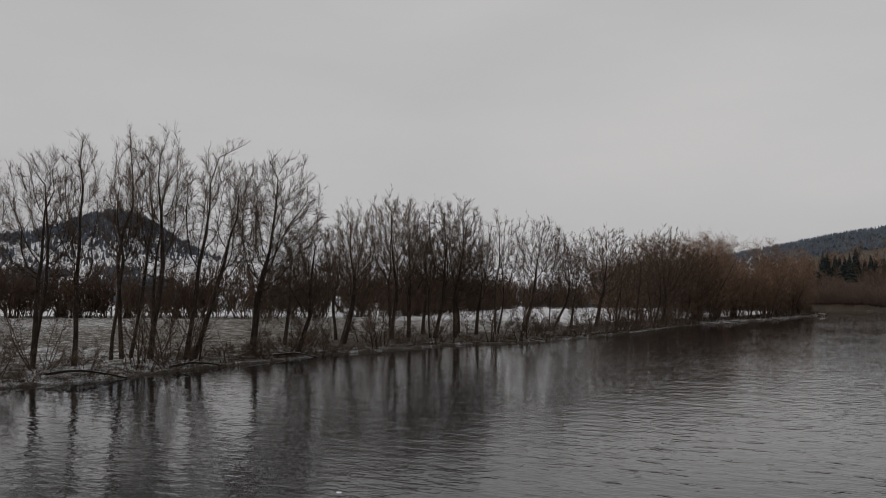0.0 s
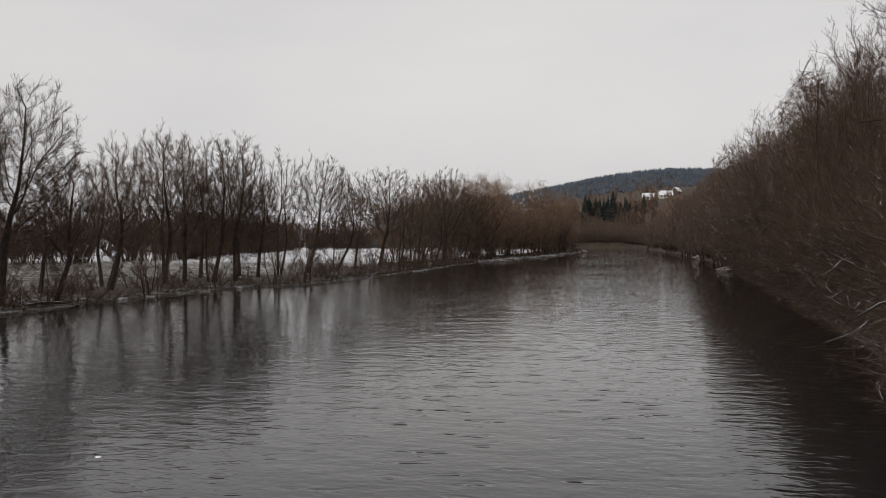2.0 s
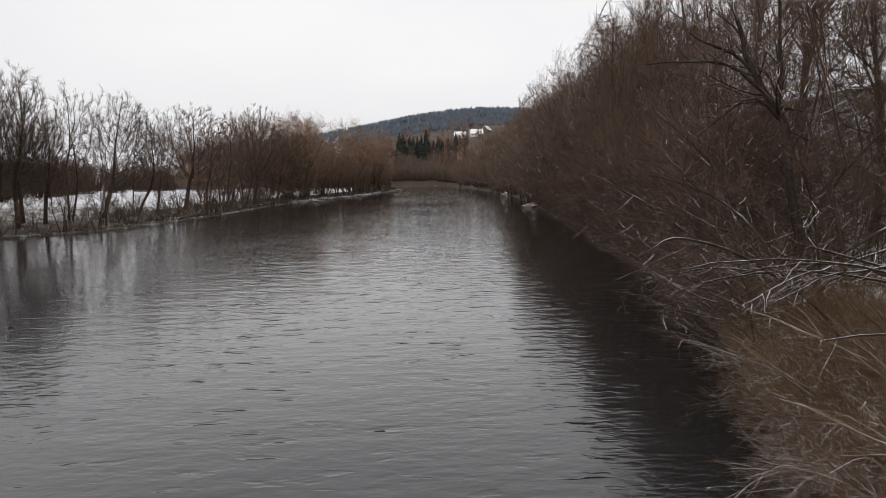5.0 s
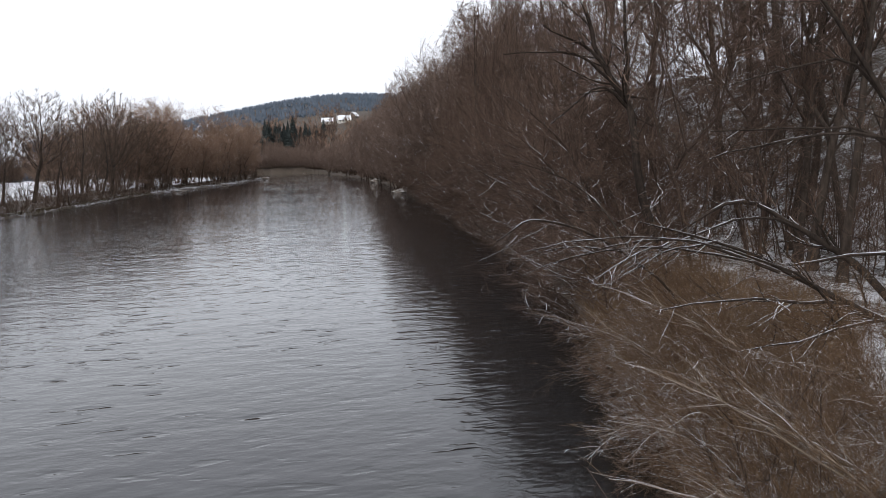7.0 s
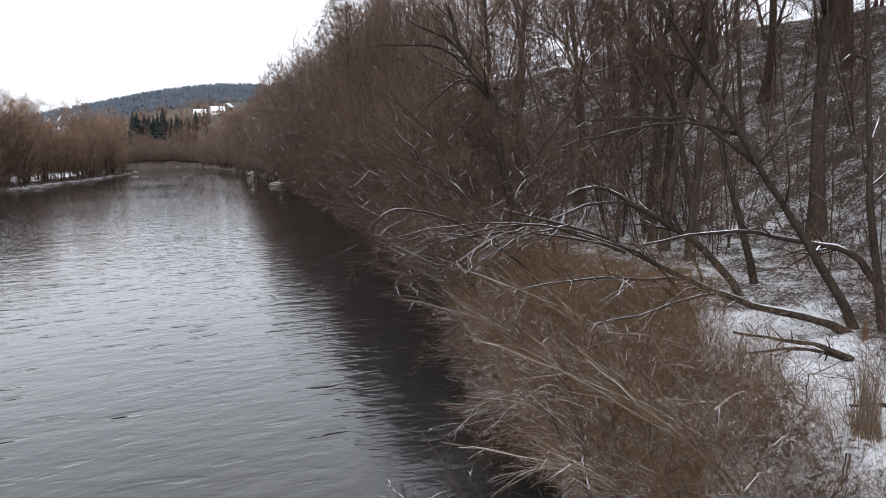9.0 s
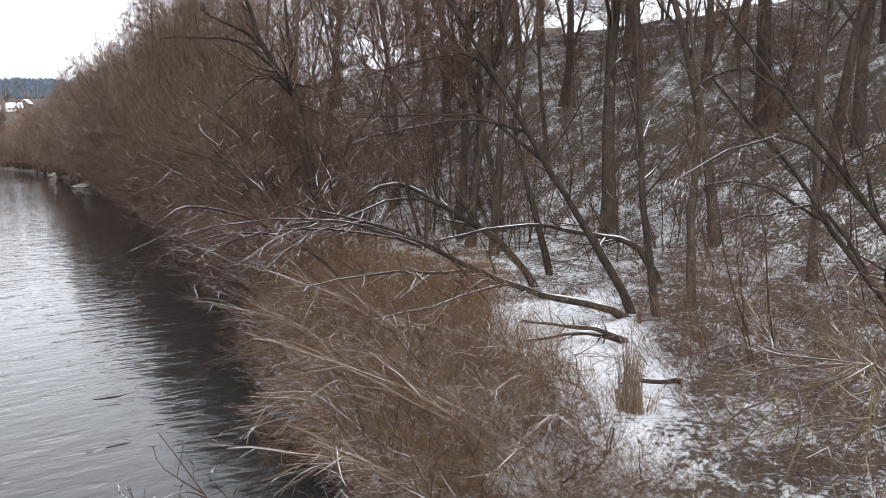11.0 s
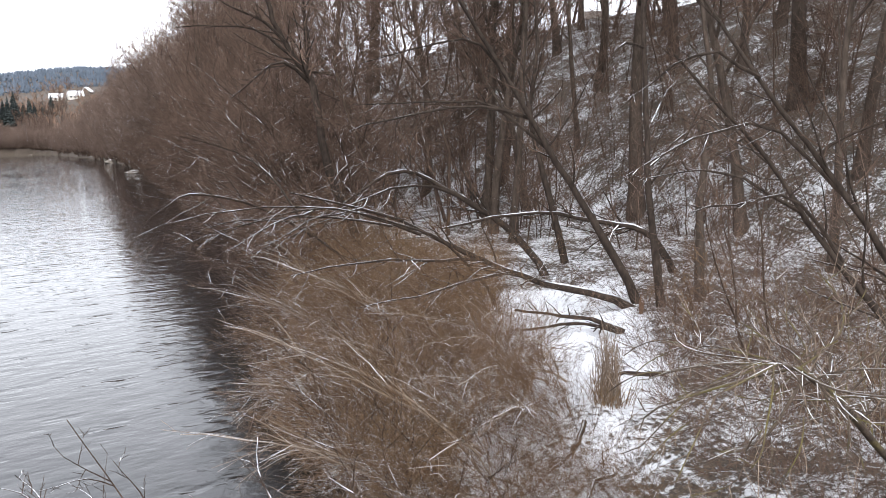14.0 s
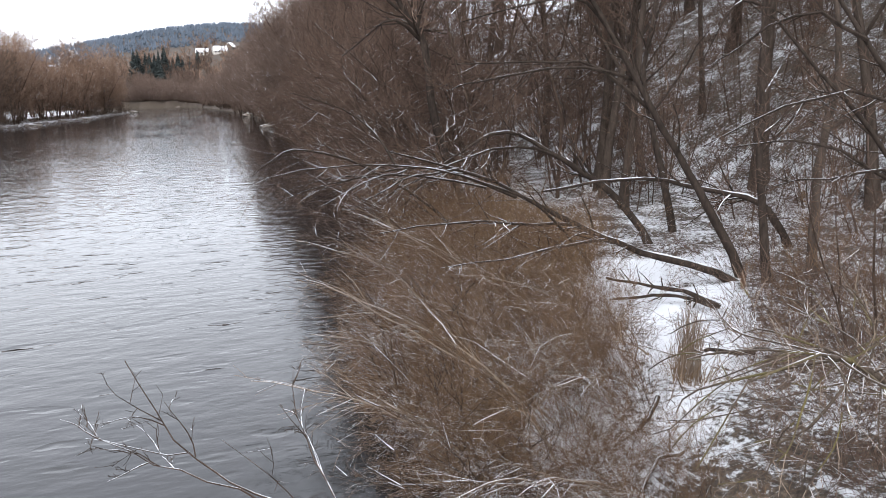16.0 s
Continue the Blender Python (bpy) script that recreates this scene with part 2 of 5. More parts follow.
def offshoots(rng, P, R, count, lo, hi, spread, ratio, thick, k, wander, pull, tip=0.3, rmin=0.004, flat=0.0):
    """Side branches of the lines P, count for each, between the shares lo and hi of their length."""
    n, kp, _ = P.shape
    who = np.repeat(np.arange(n), count)
    m = len(who)
    u = rng.uniform(lo, hi, m)
    f = u * (kp - 1)
    i = np.minimum(f.astype(int), kp - 2)
    w = (f - i)[:, None]
    start = P[who, i] * (1 - w) + P[who, i + 1] * w
    tangent = unit(P[who, i + 1] - P[who, i])
    side = rng.normal(size=(m, 3))
    side[:, 2] *= 1 - flat
    side = unit(np.cross(tangent, np.cross(side, tangent)))
    a = np.radians(rng.uniform(*spread, m))[:, None]
    way = np.cos(a) * tangent + np.sin(a) * side
    whole = np.linalg.norm(np.diff(P, axis=1), axis=2).sum(1)
    length = whole[who] * rng.uniform(*ratio, m) * (1.15 - 0.6 * u)
    r0 = R[who, i] * (1 - w[:, 0]) + R[who, i + 1] * w[:, 0]
    return shoots(rng, start, way, length, np.maximum(r0 * thick, rmin), k, wander, pull, tip)


def line_of(points, k):
    """A smooth line through a few bends."""
    pts = np.array(points, dtype=float)
    pts = np.vstack([2 * pts[0] - pts[1], pts, 2 * pts[-1] - pts[-2]])
    out = []
    for u in np.linspace(0, len(points) - 1 - 1e-6, k):
        i = int(u)
        t = u - i
        a, b, c, d = pts[i:i + 4]
        out.append(0.5 * (2 * b + (c - a) * t + (2 * a - 5 * b + 4 * c - d) * t * t + (3 * b - a - 3 * c + d) * t ** 3))
    return np.array(out)


def tree_thing(name, label, category, group, pieces, m=None):
    """An empty at the foot of a plant with one mesh for each of its pieces (part name, mesh)."""
    root = new(name)
    root.empty_display_size = 0.3
    for part_name, me in pieces:
        ob = part(part_name, me, root)
        if part_name in ("crown", "brushwood", "undergrowth"):
            tagged(ob, kind="stuff")
    if m is not None:
        root.matrix_basis = m
    return tagged(root, label, category, group)


def foot(x, y, turn=0.0, size=1.0, tall=1.0, sink=0.12):
    """The pose of a plant that stands on the ground at x, y."""
    return Matrix.LocRotScale((x, y, ground_at(x, y) - sink), Euler((0, 0, radians(turn))), (size, size, size * tall))


# ---- the land: river, banks, wooded slope and hills, one sheet ----
RIGHT = [(7.0, -400), (5.6, -60), (5.2, 0), (5.0, 6), (5.3, 11), (6.2, 14), (7.4, 20), (8.8, 26), (10.8, 41), (12.8, 66), (14.4, 90),
         (16.3, 128), (18, 160), (19, 194), (18, 260), (15, 330), (12.6, 371), (3, 410), (-14, 420), (-60, 452), (-160, 520), (-420, 560)]
LEFT = [(-46, -400), (-43, -60), (-42, 0), (-41.3, 28), (-40.7, 42), (-41.3, 60), (-39, 77), (-33, 87), (-30.8, 115), (-30.4, 155),
        (-26, 195), (-19, 225), (-13.5, 280), (-12, 305), (-25, 370), (-70, 430), (-170, 470), (-420, 490)]


def away(x, y, line):
    """Distance to a bank line."""
    best = np.full(x.shape, 1e9)
    for (ax, ay), (bx, by) in zip(line, line[1:]):
        dx, dy = bx - ax, by - ay
        t = np.clip(((x - ax) * dx + (y - ay) * dy) / (dx * dx + dy * dy), 0, 1)
        best = np.minimum(best, np.hypot(x - ax - t * dx, y - ay - t * dy))
    return best


def in_river(x, y):
    ring = RIGHT + LEFT[::-1]
    inside = np.zeros(x.shape, bool)
    for (ax, ay), (bx, by) in zip(ring, ring[1:] + ring[:1]):
        if ay != by:
            inside ^= ((ay > y) != (by > y)) & (x < (bx - ax) * (y - ay) / (by - ay) + ax)
    return inside


def smooth(lo, hi, v):
    t = np.clip((v - lo) / (hi - lo), 0, 1)
    return t * t * (3 - 2 * t)


def hill(x, y, cx, cy, height, sx, sy):
    return height * np.exp(-((x - cx) / sx) ** 2 / 2 - ((y - cy) / sy) ** 2 / 2)


def waves(x, y, size, seed):
    """Soft unevenness of the ground, from a few crossing waves."""
    r = np.random.default_rng(seed)
    out = np.zeros(x.shape)
    for _ in range(9):
        a, f, p = r.uniform(0, np.pi), r.uniform(0.6, 2.4) / size, r.uniform(0, 6.28)
        out += np.sin((x * np.cos(a) + y * np.sin(a)) * f * 2 * np.pi + p)
    return out / 9


def land(x, y):
    """Height of the ground, and its bare share and greenness."""
    x, y = np.asarray(x, dtype=float), np.asarray(y, dtype=float)
    dr, dl, wet = away(x, y, RIGHT), away(x, y, LEFT), in_river(x, y)
    right = (dr < dl) & ~wet
    d = np.minimum(dr, dl)
    bumps = waves(x, y, 3.0, 5) * 0.22 + waves(x, y, 0.9, 6) * 0.07
    zl = 0.22 * smooth(0, 0.4, d) + 0.25 * smooth(0.5, 5, d) + 0.5 * smooth(6, 40, d)
    far = np.hypot(x, y)
    hills = smooth(130, 480, np.hypot(np.maximum(-60 - x, 0), np.maximum(y - 520, 0))) * (hill(x, y, -560, 800, 40, 340, 330) + hill(x, y, -752, 646, 58, 46, 62) + hill(x, y, -850, 530, 40, 70, 80))
    zl = zl + hills
    toe = np.interp(y, [-400, 8, 24, 45, 62, 380, 480], [15, 15, 13, 8, 2.5, 3, 6])
    s = np.maximum(dr - toe, 0)
    steep = np.interp(y, [-400, 300, 420, 500], [0.074, 0.074, 0.06, 0.05])
    zr = 0.5 * smooth(0, 0.8, d) + 0.5 * smooth(0.8, 4, d) + (9.2 * np.tanh(s * steep) + 0.1 * np.minimum(s, 70)) * np.interp(y, [300, 410], [1.0, 0.35])
    zr = zr + hills + waves(x, y, 14, 8) * 0.9 * smooth(2, 12, s) + hill(x, y, 90, 640, 26, 90, 100) + hill(x, y, 85, 1040, 73, 175, 210)
    z = np.where(wet, -0.12 - 1.6 * smooth(0, 2.5, d), np.where(right, zr, zl)) + np.where(wet, 0.0, 1.0) * bumps * smooth(0.2, 1.5, d)
    cover = np.where(right, 0.5 + 0.13 * smooth(0, 5, s), 0.6 + 0.0 * d)
    cover = np.where(~right & (y > 95), 0.3 + 0.3 * (1 - smooth(125, 175, y)), cover)
    cover = np.where(~right & (far > 210), 0.34, cover)
    cover = np.where(~right & (y > 62) & (d < 13), 0.72, cover)
    cover = np.where(~right & (d < 2.5), 0.55, cover)
    cover = np.where(right & (y > 300) & (x > -80), np.where(d < 1.5, 0.3, 0.9), cover)
    cover = np.where((x < -80) & (far > 300), 0.2, cover)
    trail = np.abs((x - 7.6) * 0.8 - (y - 8.0) * 0.55)
    cover = np.where(right & (d < 3.0), 0.85, cover)
    cover = np.where(right & (trail < 1.5) & (y > 4) & (y < 15) & (x > 6.3), np.interp(y, [6.0, 9.5], [0.5, 0.26]), cover)
    cover = np.where(wet, 1.0, cover)
    green = np.where(right, 0.05, np.where((d < 3) | ((y > 62) & (d < 13)), 0.1, 0.4))
    return z, cover, green


def ground_at(x, y):
    return float(land(np.array([float(x)]), np.array([float(y)]))[0][0])


def spaced(*stretches):
    out = []
    for a, b, step in stretches:
        out += list(np.arange(a, b, step))
    return np.array(out + [stretches[-1][1]])


gx = spaced((-3600, -1400, 220), (-1400, -300, 36), (-300, -64, 6), (-64, -50, 1.4), (-50, -24, 0.55), (-24, -8, 1.2), (-8, 3.5, 1.0), (3.5, 24, 0.32), (24, 60, 0.9),
            (60, 160, 5), (160, 700, 24), (700, 3600, 240))
gy = spaced((-3000, -400, 260), (-400, -30, 20), (-30, 2, 1.4), (2, 30, 0.34), (30, 70, 0.8), (70, 150, 1.6), (150, 330, 3.2), (330, 620, 7), (620, 1700, 36), (1700, 3800, 260))
GX, GY = np.meshgrid(gx, gy)
GZ, GCOVER, GGREEN = land(GX.ravel(), GY.ravel())
nx, ny = len(gx), len(gy)
idx = np.arange(nx * ny).reshape(ny, nx)
quads = np.stack([idx[:-1, :-1], idx[:-1, 1:], idx[1:, 1:], idx[1:, :-1]], -1).reshape(-1, 4)
ground_me = mesh_of("ground", np.stack([GX.ravel(), GY.ravel(), GZ], 1), quads, GROUND, True)
for key, values in (("cover", GCOVER), ("green", GGREEN)):
    ground_me.attributes.new(key, "FLOAT", "POINT").data.foreach_set("value", values.astype(np.float32))
ground = tagged(new("ground", ground_me), "river banks, meadow and wooded hills under thin patchy snow", "ground", kind="structure")

water_me = mesh_of("water", [(-430, -420, 0), (40, -420, 0), (40, 640, 0), (-430, 640, 0)], [(0, 1, 2, 3)], WATER)
water = tagged(new("water", water_me), "dark grey river with small ripples reflecting the sky", "river", kind="structure")


# ---- kinds of trees and shrubs, each built once ----
def crown_tree(seed, height, stems=1, lean=0.05, limbs=14, wide=0.27, clear=0.3, level=0.0, twigs=9, fine=11, bark_mat=None, twig_mat=None, r2=0.009, r3=0.0065, wobble=0.06, single=12, stout=1.0):
    """A bare tree whose limbs rise into a rounded, hazy crown: stems, limbs that bend outward, branches and fine twigs."""
    rng = np.random.default_rng(seed)
    a = rng.uniform(0, 6.28) + np.arange(stems) * 2 * np.pi / stems + rng.uniform(-0.5, 0.5, stems)
    many = float(stems > 1)
    start = np.stack([np.cos(a) * 0.3 * many, np.sin(a) * 0.3 * many, np.zeros(stems)], 1)
    way = np.stack([np.cos(a) * 0.21 * many + lean, np.sin(a) * 0.19 * many, np.ones(stems)], 1)
    P0, R0 = shoots(rng, start, way, height * rng.uniform(0.78, 0.93, stems), np.full(stems, 0.0135 * stout * height / stems ** 0.4), 14, wobble, (0, 0, 0.25), 0.1)
    R0[:, 0] *= 1.4
    mid = np.array([P0[:, -4, 0].mean(), P0[:, -4, 1].mean(), (clear + 1.02) / 2 * height])
    size = np.array([wide, wide, (1.02 - clear) / 2]) * height
    n = limbs * stems
    who = np.repeat(np.arange(stems), limbs)
    u = rng.uniform(max(clear * 0.75, 0.05), 0.88, n)
    f = u * 13
    i = np.minimum(f.astype(int), 12)
    w = (f - i)[:, None]
    A = P0[who, i] * (1 - w) + P0[who, i + 1] * w
    az = rng.uniform(0, 6.28, n)
    rise = rng.uniform(0.1, 0.34, n) * (1 - level) + level * rng.uniform(-0.03, 0.12, n)
    z = np.minimum(A[:, 2] + rise * height, 0.985 * height)
    room = np.sqrt(np.clip(1 - ((z - mid[2]) / size[2]) ** 2, 0.05, 1))
    rad = wide * height * room * rng.uniform(0.55, 0.95, n)
    B = np.stack([mid[0] + np.cos(az) * rad, mid[1] + np.sin(az) * rad, z], 1)
    along_stem = unit(P0[who, i + 1] - P0[who, i])
    reach = np.linalg.norm(B - A, axis=1, keepdims=True)
    C = A * 0.55 + B * 0.45 + along_stem * reach * 0.16 * (1 - level) + rng.normal(size=(n, 3)) * reach * 0.06
    t = np.linspace(0, 1, 8)[None, :, None]
    P1 = (1 - t) ** 2 * A[:, None] + 2 * t * (1 - t) * C[:, None] + t * t * B[:, None] + rng.normal(size=(n, 8, 3)) * 0.02 * reach[:, :, None] * (t > 0)
    R1 = np.maximum(R0[who, i] * 0.45, 0.016)[:, None] * np.linspace(1, 0.2, 8)[None]
    PS, RS = offshoots(rng, P0[:, 6:], R0[:, 6:], twigs * 2, 0.25, 1.0, (25, 60), (0.16, 0.36), 0.36, 5, 0.09, (0, 0, 0.18), 0.35, r2, level * 0.5)
    P2, R2 = offshoots(rng, P1, R1, twigs, 0.18, 1.0, (25, 68), (0.35, 0.75), 0.36, 5, 0.09, (0, 0, 0.18 * (1 - level)), 0.35, r2, level * 0.5)
    P2, R2 = np.concatenate([P2, PS]), np.concatenate([R2, RS])
    P3, R3 = offshoots(rng, P2, R2, fine, 0.12, 1.0, (22, 65), (0.3, 0.75), 0.7, 2, 0.1, (0, 0, 0.15), 0.5, r3)
    phase = rng.uniform(0, 6.28, 4)

    def rounded(P):
        q = (P - mid) / size
        az = np.arctan2(q[..., 1], q[..., 0])
        edge = 1 + 0.09 * np.sin(3 * az + phase[0]) + 0.08 * np.sin(5 * az + 4 * q[..., 2] + phase[1]) + 0.06 * np.sin(7 * q[..., 2] + phase[2])
        far = np.linalg.norm(q, axis=-1) / edge
        keep = np.where((far > 1) & (P[..., 2] > mid[2] - size[2] * 0.6), far ** -0.65, 1.0)
        return mid + (P - mid) * keep[..., None]

    boughs = each("limb", P1[:single], R1[:single], 5, bark_mat or BARK_ALDER) + [("brushwood", mesh_of("brushwood", *tubes(P1[single:], R1[single:], 5), bark_mat or BARK_ALDER))]
    return each("trunk", P0, R0, 8, bark_mat or BARK_ALDER, True) + boughs + [("crown", mesh_of("crown", *joined([tubes(rounded(P2), R2, 3), tubes(rounded(P3), R3, 3)]), twig_mat or TWIG_ALDER))]


def grow(rng, bases, tips, points, step, reach, kill, rise, level, rounds=90):
    """Branches that grow from given stems towards scattered points of a crown until all points are met; returns nodes, parents and stem count."""
    nodes, parent = [], []
    for b, t in zip(bases, tips):
        n = max(int(np.linalg.norm(t - b) / step), 3)
        sway = np.cumsum(rng.normal(size=(n, 3)) * (0.05, 0.05, 0) * step * 2, axis=0)
        for i in range(n):
            nodes.append(b + (t - b) * i / (n - 1) + sway[i] * (i > 0))
            parent.append(len(nodes) - 2 if i else -1)
    nodes, parent = np.array(nodes), np.array(parent)
    stem = len(nodes)
    pts = points
    d = np.linalg.norm(pts[:, None] - nodes[None], axis=2)
    near, dist = d.argmin(1), d.min(1)
    for _ in range(rounds):
        live = dist < reach
        if not live.any():
            break
        pull = np.zeros((len(nodes), 3))
        np.add.at(pull, near[live], unit(pts[live] - nodes[near[live]]))
        who = np.unique(near[live])
        # each shoot heads for one of its points, and partly for all of them
        some = rng.permutation(np.nonzero(live)[0])
        aim = np.zeros(len(nodes), dtype=int)
        aim[near[some]] = some
        way = unit(unit(pull[who]) * 0.7 + unit(pts[aim[who]] - nodes[who]))
        way[:, 2] = way[:, 2] * (1 - level) + rise
        way = unit(way + rng.normal(size=way.shape) * 0.08)
        fresh = nodes[who] + way * step
        gap = np.linalg.norm(fresh[:, None] - nodes[None], axis=2).min(1)
        ok = gap > step * 0.45
        if not ok.any():
            break
        fresh, who = fresh[ok], who[ok]
        at = len(nodes)
        nodes, parent = np.vstack([nodes, fresh]), np.concatenate([parent, who])
        d = np.linalg.norm(pts[:, None] - fresh[None], axis=2)
        closer = d.min(1) < dist
        near, dist = np.where(closer, at + d.argmin(1), near), np.minimum(dist, d.min(1))
        left = dist > kill
        pts, near, dist = pts[left], near[left], dist[left]
        if not len(pts):
            break
    return nodes, parent, stem


def chains(nodes, parent, tip, power, k):
    """Radii by what each branch carries, and the branches as lines of k points, thickest first."""
    n = len(nodes)
    load = np.zeros(n)
    kids = [[] for _ in range(n)]
    for i in range(n - 1, -1, -1):
        load[i] = load[i] if load[i] > 0 else 1.0
        if parent[i] >= 0:
            load[parent[i]] += load[i]
            kids[parent[i]].append(i)
    rad = tip * load ** power
    lines = []
    heads = [(i, -1) for i in range(n) if parent[i] < 0]
    while heads:
        i, before = heads.pop()
        run, rr = ([before] if before >= 0 else []) + [i], ([rad[i]] if before >= 0 else []) + [rad[i]]
        while kids[i]:
            order = sorted(kids[i], key=lambda j: -load[j])
            heads += [(j, i) for j in order[1:]]
            i = order[0]
            run.append(i)
            rr.append(rad[i])
        if len(run) > 1:
            lines.append((np.array(rr), nodes[run]))
    lines.sort(key=lambda q: -q[0][0] * len(q[0]))
    P, R = np.empty((len(lines), k, 3)), np.empty((len(lines), k))
    for m, (rr, pp) in enumerate(lines):
        for _ in range(2):
            pp[1:-1] = 0.25 * pp[:-2] + 0.5 * pp[1:-1] + 0.25 * pp[2:]
        u = np.linspace(0, len(rr) - 1, k)
        for c in range(3):
            P[m, :, c] = np.interp(u, np.arange(len(rr)), pp[:, c])
        R[m] = np.interp(u, np.arange(len(rr)), rr)
    return P, R


def twigs_on(rng, P, R, per_metre, length, radius, rise, droop, spread, limit, k=3, level=0.0, heart=None):
    """Fine twigs spread evenly along all branches thinner than the limit."""
    A, B = P[:, :-1].reshape(-1, 3), P[:, 1:].reshape(-1, 3)
    thin = R[:, 1:].reshape(-1) < limit
    A, B = A[thin], B[thin]
    seg = np.linalg.norm(B - A, axis=1)
    n = int(seg.sum() * per_metre)
    who = rng.choice(len(seg), n, p=seg / seg.sum())
    u = rng.uniform(0, 1, (n, 1))
    side = rng.normal(size=(n, 3)) * (1, 1, 0.9 * (1 - level))
    way = unit(B[who] - A[who]) * rng.uniform(0.5, 1.3, (n, 1)) + unit(side) * spread
    way[:, 2] += rise
    if heart is not None:
        way += unit(A[who] - heart) * 0.45
    return shoots(rng, A[who] * (1 - u) + B[who] * u, way, rng.uniform(*length, n), np.full(n, radius), k, 0.1, (0, 0, droop), 0.5)


def grown_tree(seed, height, half, lean=0.0, clear=0.3, stems=1, points=420, step=0.34, rise=0.12, level=0.0, tip=0.0075, power=0.43, per_metre=9.0, length=(0.3, 0.85), fine=0.0065, twig_rise=0.25,
               bark_mat=None, twig_mat=None, single=12, squat=0.5, thick=1.0, sub=2, fork=None, low=0.0):
    """A bare tree grown into an uneven rounded crown: trunk, limbs, branches and a rim of fine twigs."""
    rng = np.random.default_rng(seed)
    mid = np.array([lean, 0.0, height * (clear + 1.0) / 2])
    size = np.array([half, half, height * (1.0 - clear) / 2])
    v = unit(rng.normal(size=(points, 3))) * rng.uniform(0, 1, (points, 1)) ** (1 / 2.4)
    phase = rng.uniform(0, 6.28, 3)
    az = np.arctan2(v[:, 1], v[:, 0])
    lobes = 1 + 0.1 * np.sin(3 * az + phase[0]) + 0.1 * np.sin(4 * az + 4 * v[:, 2] + phase[1])
    # the crown is widest above its middle
    wide = np.where(v[:, 2] < 0, 1 - squat * v[:, 2] ** 2, 1.0)
    cloud = mid + v * size * lobes[:, None] * np.stack([wide, wide, np.ones(points)], 1)
    cloud = cloud[cloud[:, 2] > low]
    a = rng.uniform(0, 6.28) + np.arange(stems) * 2 * np.pi / max(stems, 1)
    many = float(stems > 1)
    out = np.stack([np.cos(a), np.sin(a), np.zeros(stems)], 1)
    bases = out * 0.3 * many
    up = height * (clear + 0.1 if fork is None else fork)
    tips = out * half * 0.3 * many + np.array([lean * 0.6, 0, up]) + rng.normal(size=(stems, 3)) * (0.25, 0.25, 0.4)
    nodes, parent, _ = grow(rng, bases, tips, cloud, step, max(half, size[2]) * 1.1, step * 1.5, rise, level)
    P, R = chains(nodes, parent, tip, power, 9)
    R[:stems, 0] *= 1.25
    R[:stems] *= thick
    PT, RT = twigs_on(rng, P, R, per_metre, length, fine, twig_rise, 0.1, 0.75, tip * 4.0, 3, level, mid)
    PF, RF = offshoots(rng, PT, RT, sub, 0.1, 0.9, (15, 40), (0.45, 0.85), 0.85, 2, 0.1, (0, 0, 0.1), 0.6, fine * 0.9)
    bark_mat = bark_mat or BARK_ALDER
    pieces = each("trunk", P[:stems], R[:stems], 8, bark_mat, True) + each("limb", P[stems:stems + single], R[stems:stems + single], 6, bark_mat)
    rest, rr = P[stems + single:], R[stems + single:]
    pieces.append(("brushwood", mesh_of("brushwood", *tubes(rest, rr, 4), bark_mat)))
    pieces.append(("crown", mesh_of("crown", *joined([tubes(PT, RT, 3), tubes(PF, RF, 3)]), twig_mat or TWIG_ALDER)))
    return pieces


def thicket(seed, height, spread, stems, mat, twigs=16, fine=5, upright=0.6, r=0.02, rmin=0.006, lean=(0, 0), k1=4, k2=2, lo=0.12, w0=0.1, w1=0.13, long=(0.2, 0.45), flat=0.0):
    """A many-stemmed bare shrub: stems fan out of one foot, with side shoots and fine twigs."""
    rng = np.random.default_rng(seed)
    a = rng.uniform(0, 6.28, stems)
    rad = np.sqrt(rng.uniform(0, 1, stems))
    start = np.stack([np.cos(a) * rad * spread * 0.3, np.sin(a) * rad * spread * 0.3, np.zeros(stems)], 1)
    way = np.stack([np.cos(a) * rad * spread / height + lean[0], np.sin(a) * rad * spread / height + lean[1], np.full(stems, upright + 0.4)], 1)
    P0, R0 = shoots(rng, start, way, height * rng.uniform(0.6, 1.1, stems), rng.uniform(0.6, 1.2, stems) * r, 8, w0, (lean[0] * 0.7, lean[1] * 0.7, 0.2 * upright), 0.25)
    P1, R1 = offshoots(rng, P0, R0, twigs, lo, 1.0, (20 + 25 * flat, 60 + 25 * flat), long, 0.6, k1, w1, (lean[0] * flat, 0, 0.3 * upright * (1 - flat)), 0.35, rmin * 1.4, flat)
    R1 *= 1 - 0.4 * flat
    P2, R2 = offshoots(rng, P1, R1, fine, 0.15, 1.0, (20, 60), (0.3, 0.65), 0.75, k2, 0.15, (0, 0, 0.25 * upright * (1 - flat)), 0.5, rmin, flat * 0.8)
    return [("brushwood", mesh_of("brushwood", *tubes(P0, R0, 4), BARK_BROWN)),
            ("crown", mesh_of("crown", *joined([tubes(P1, R1, 3), tubes(P2, R2, 3)]), mat))]


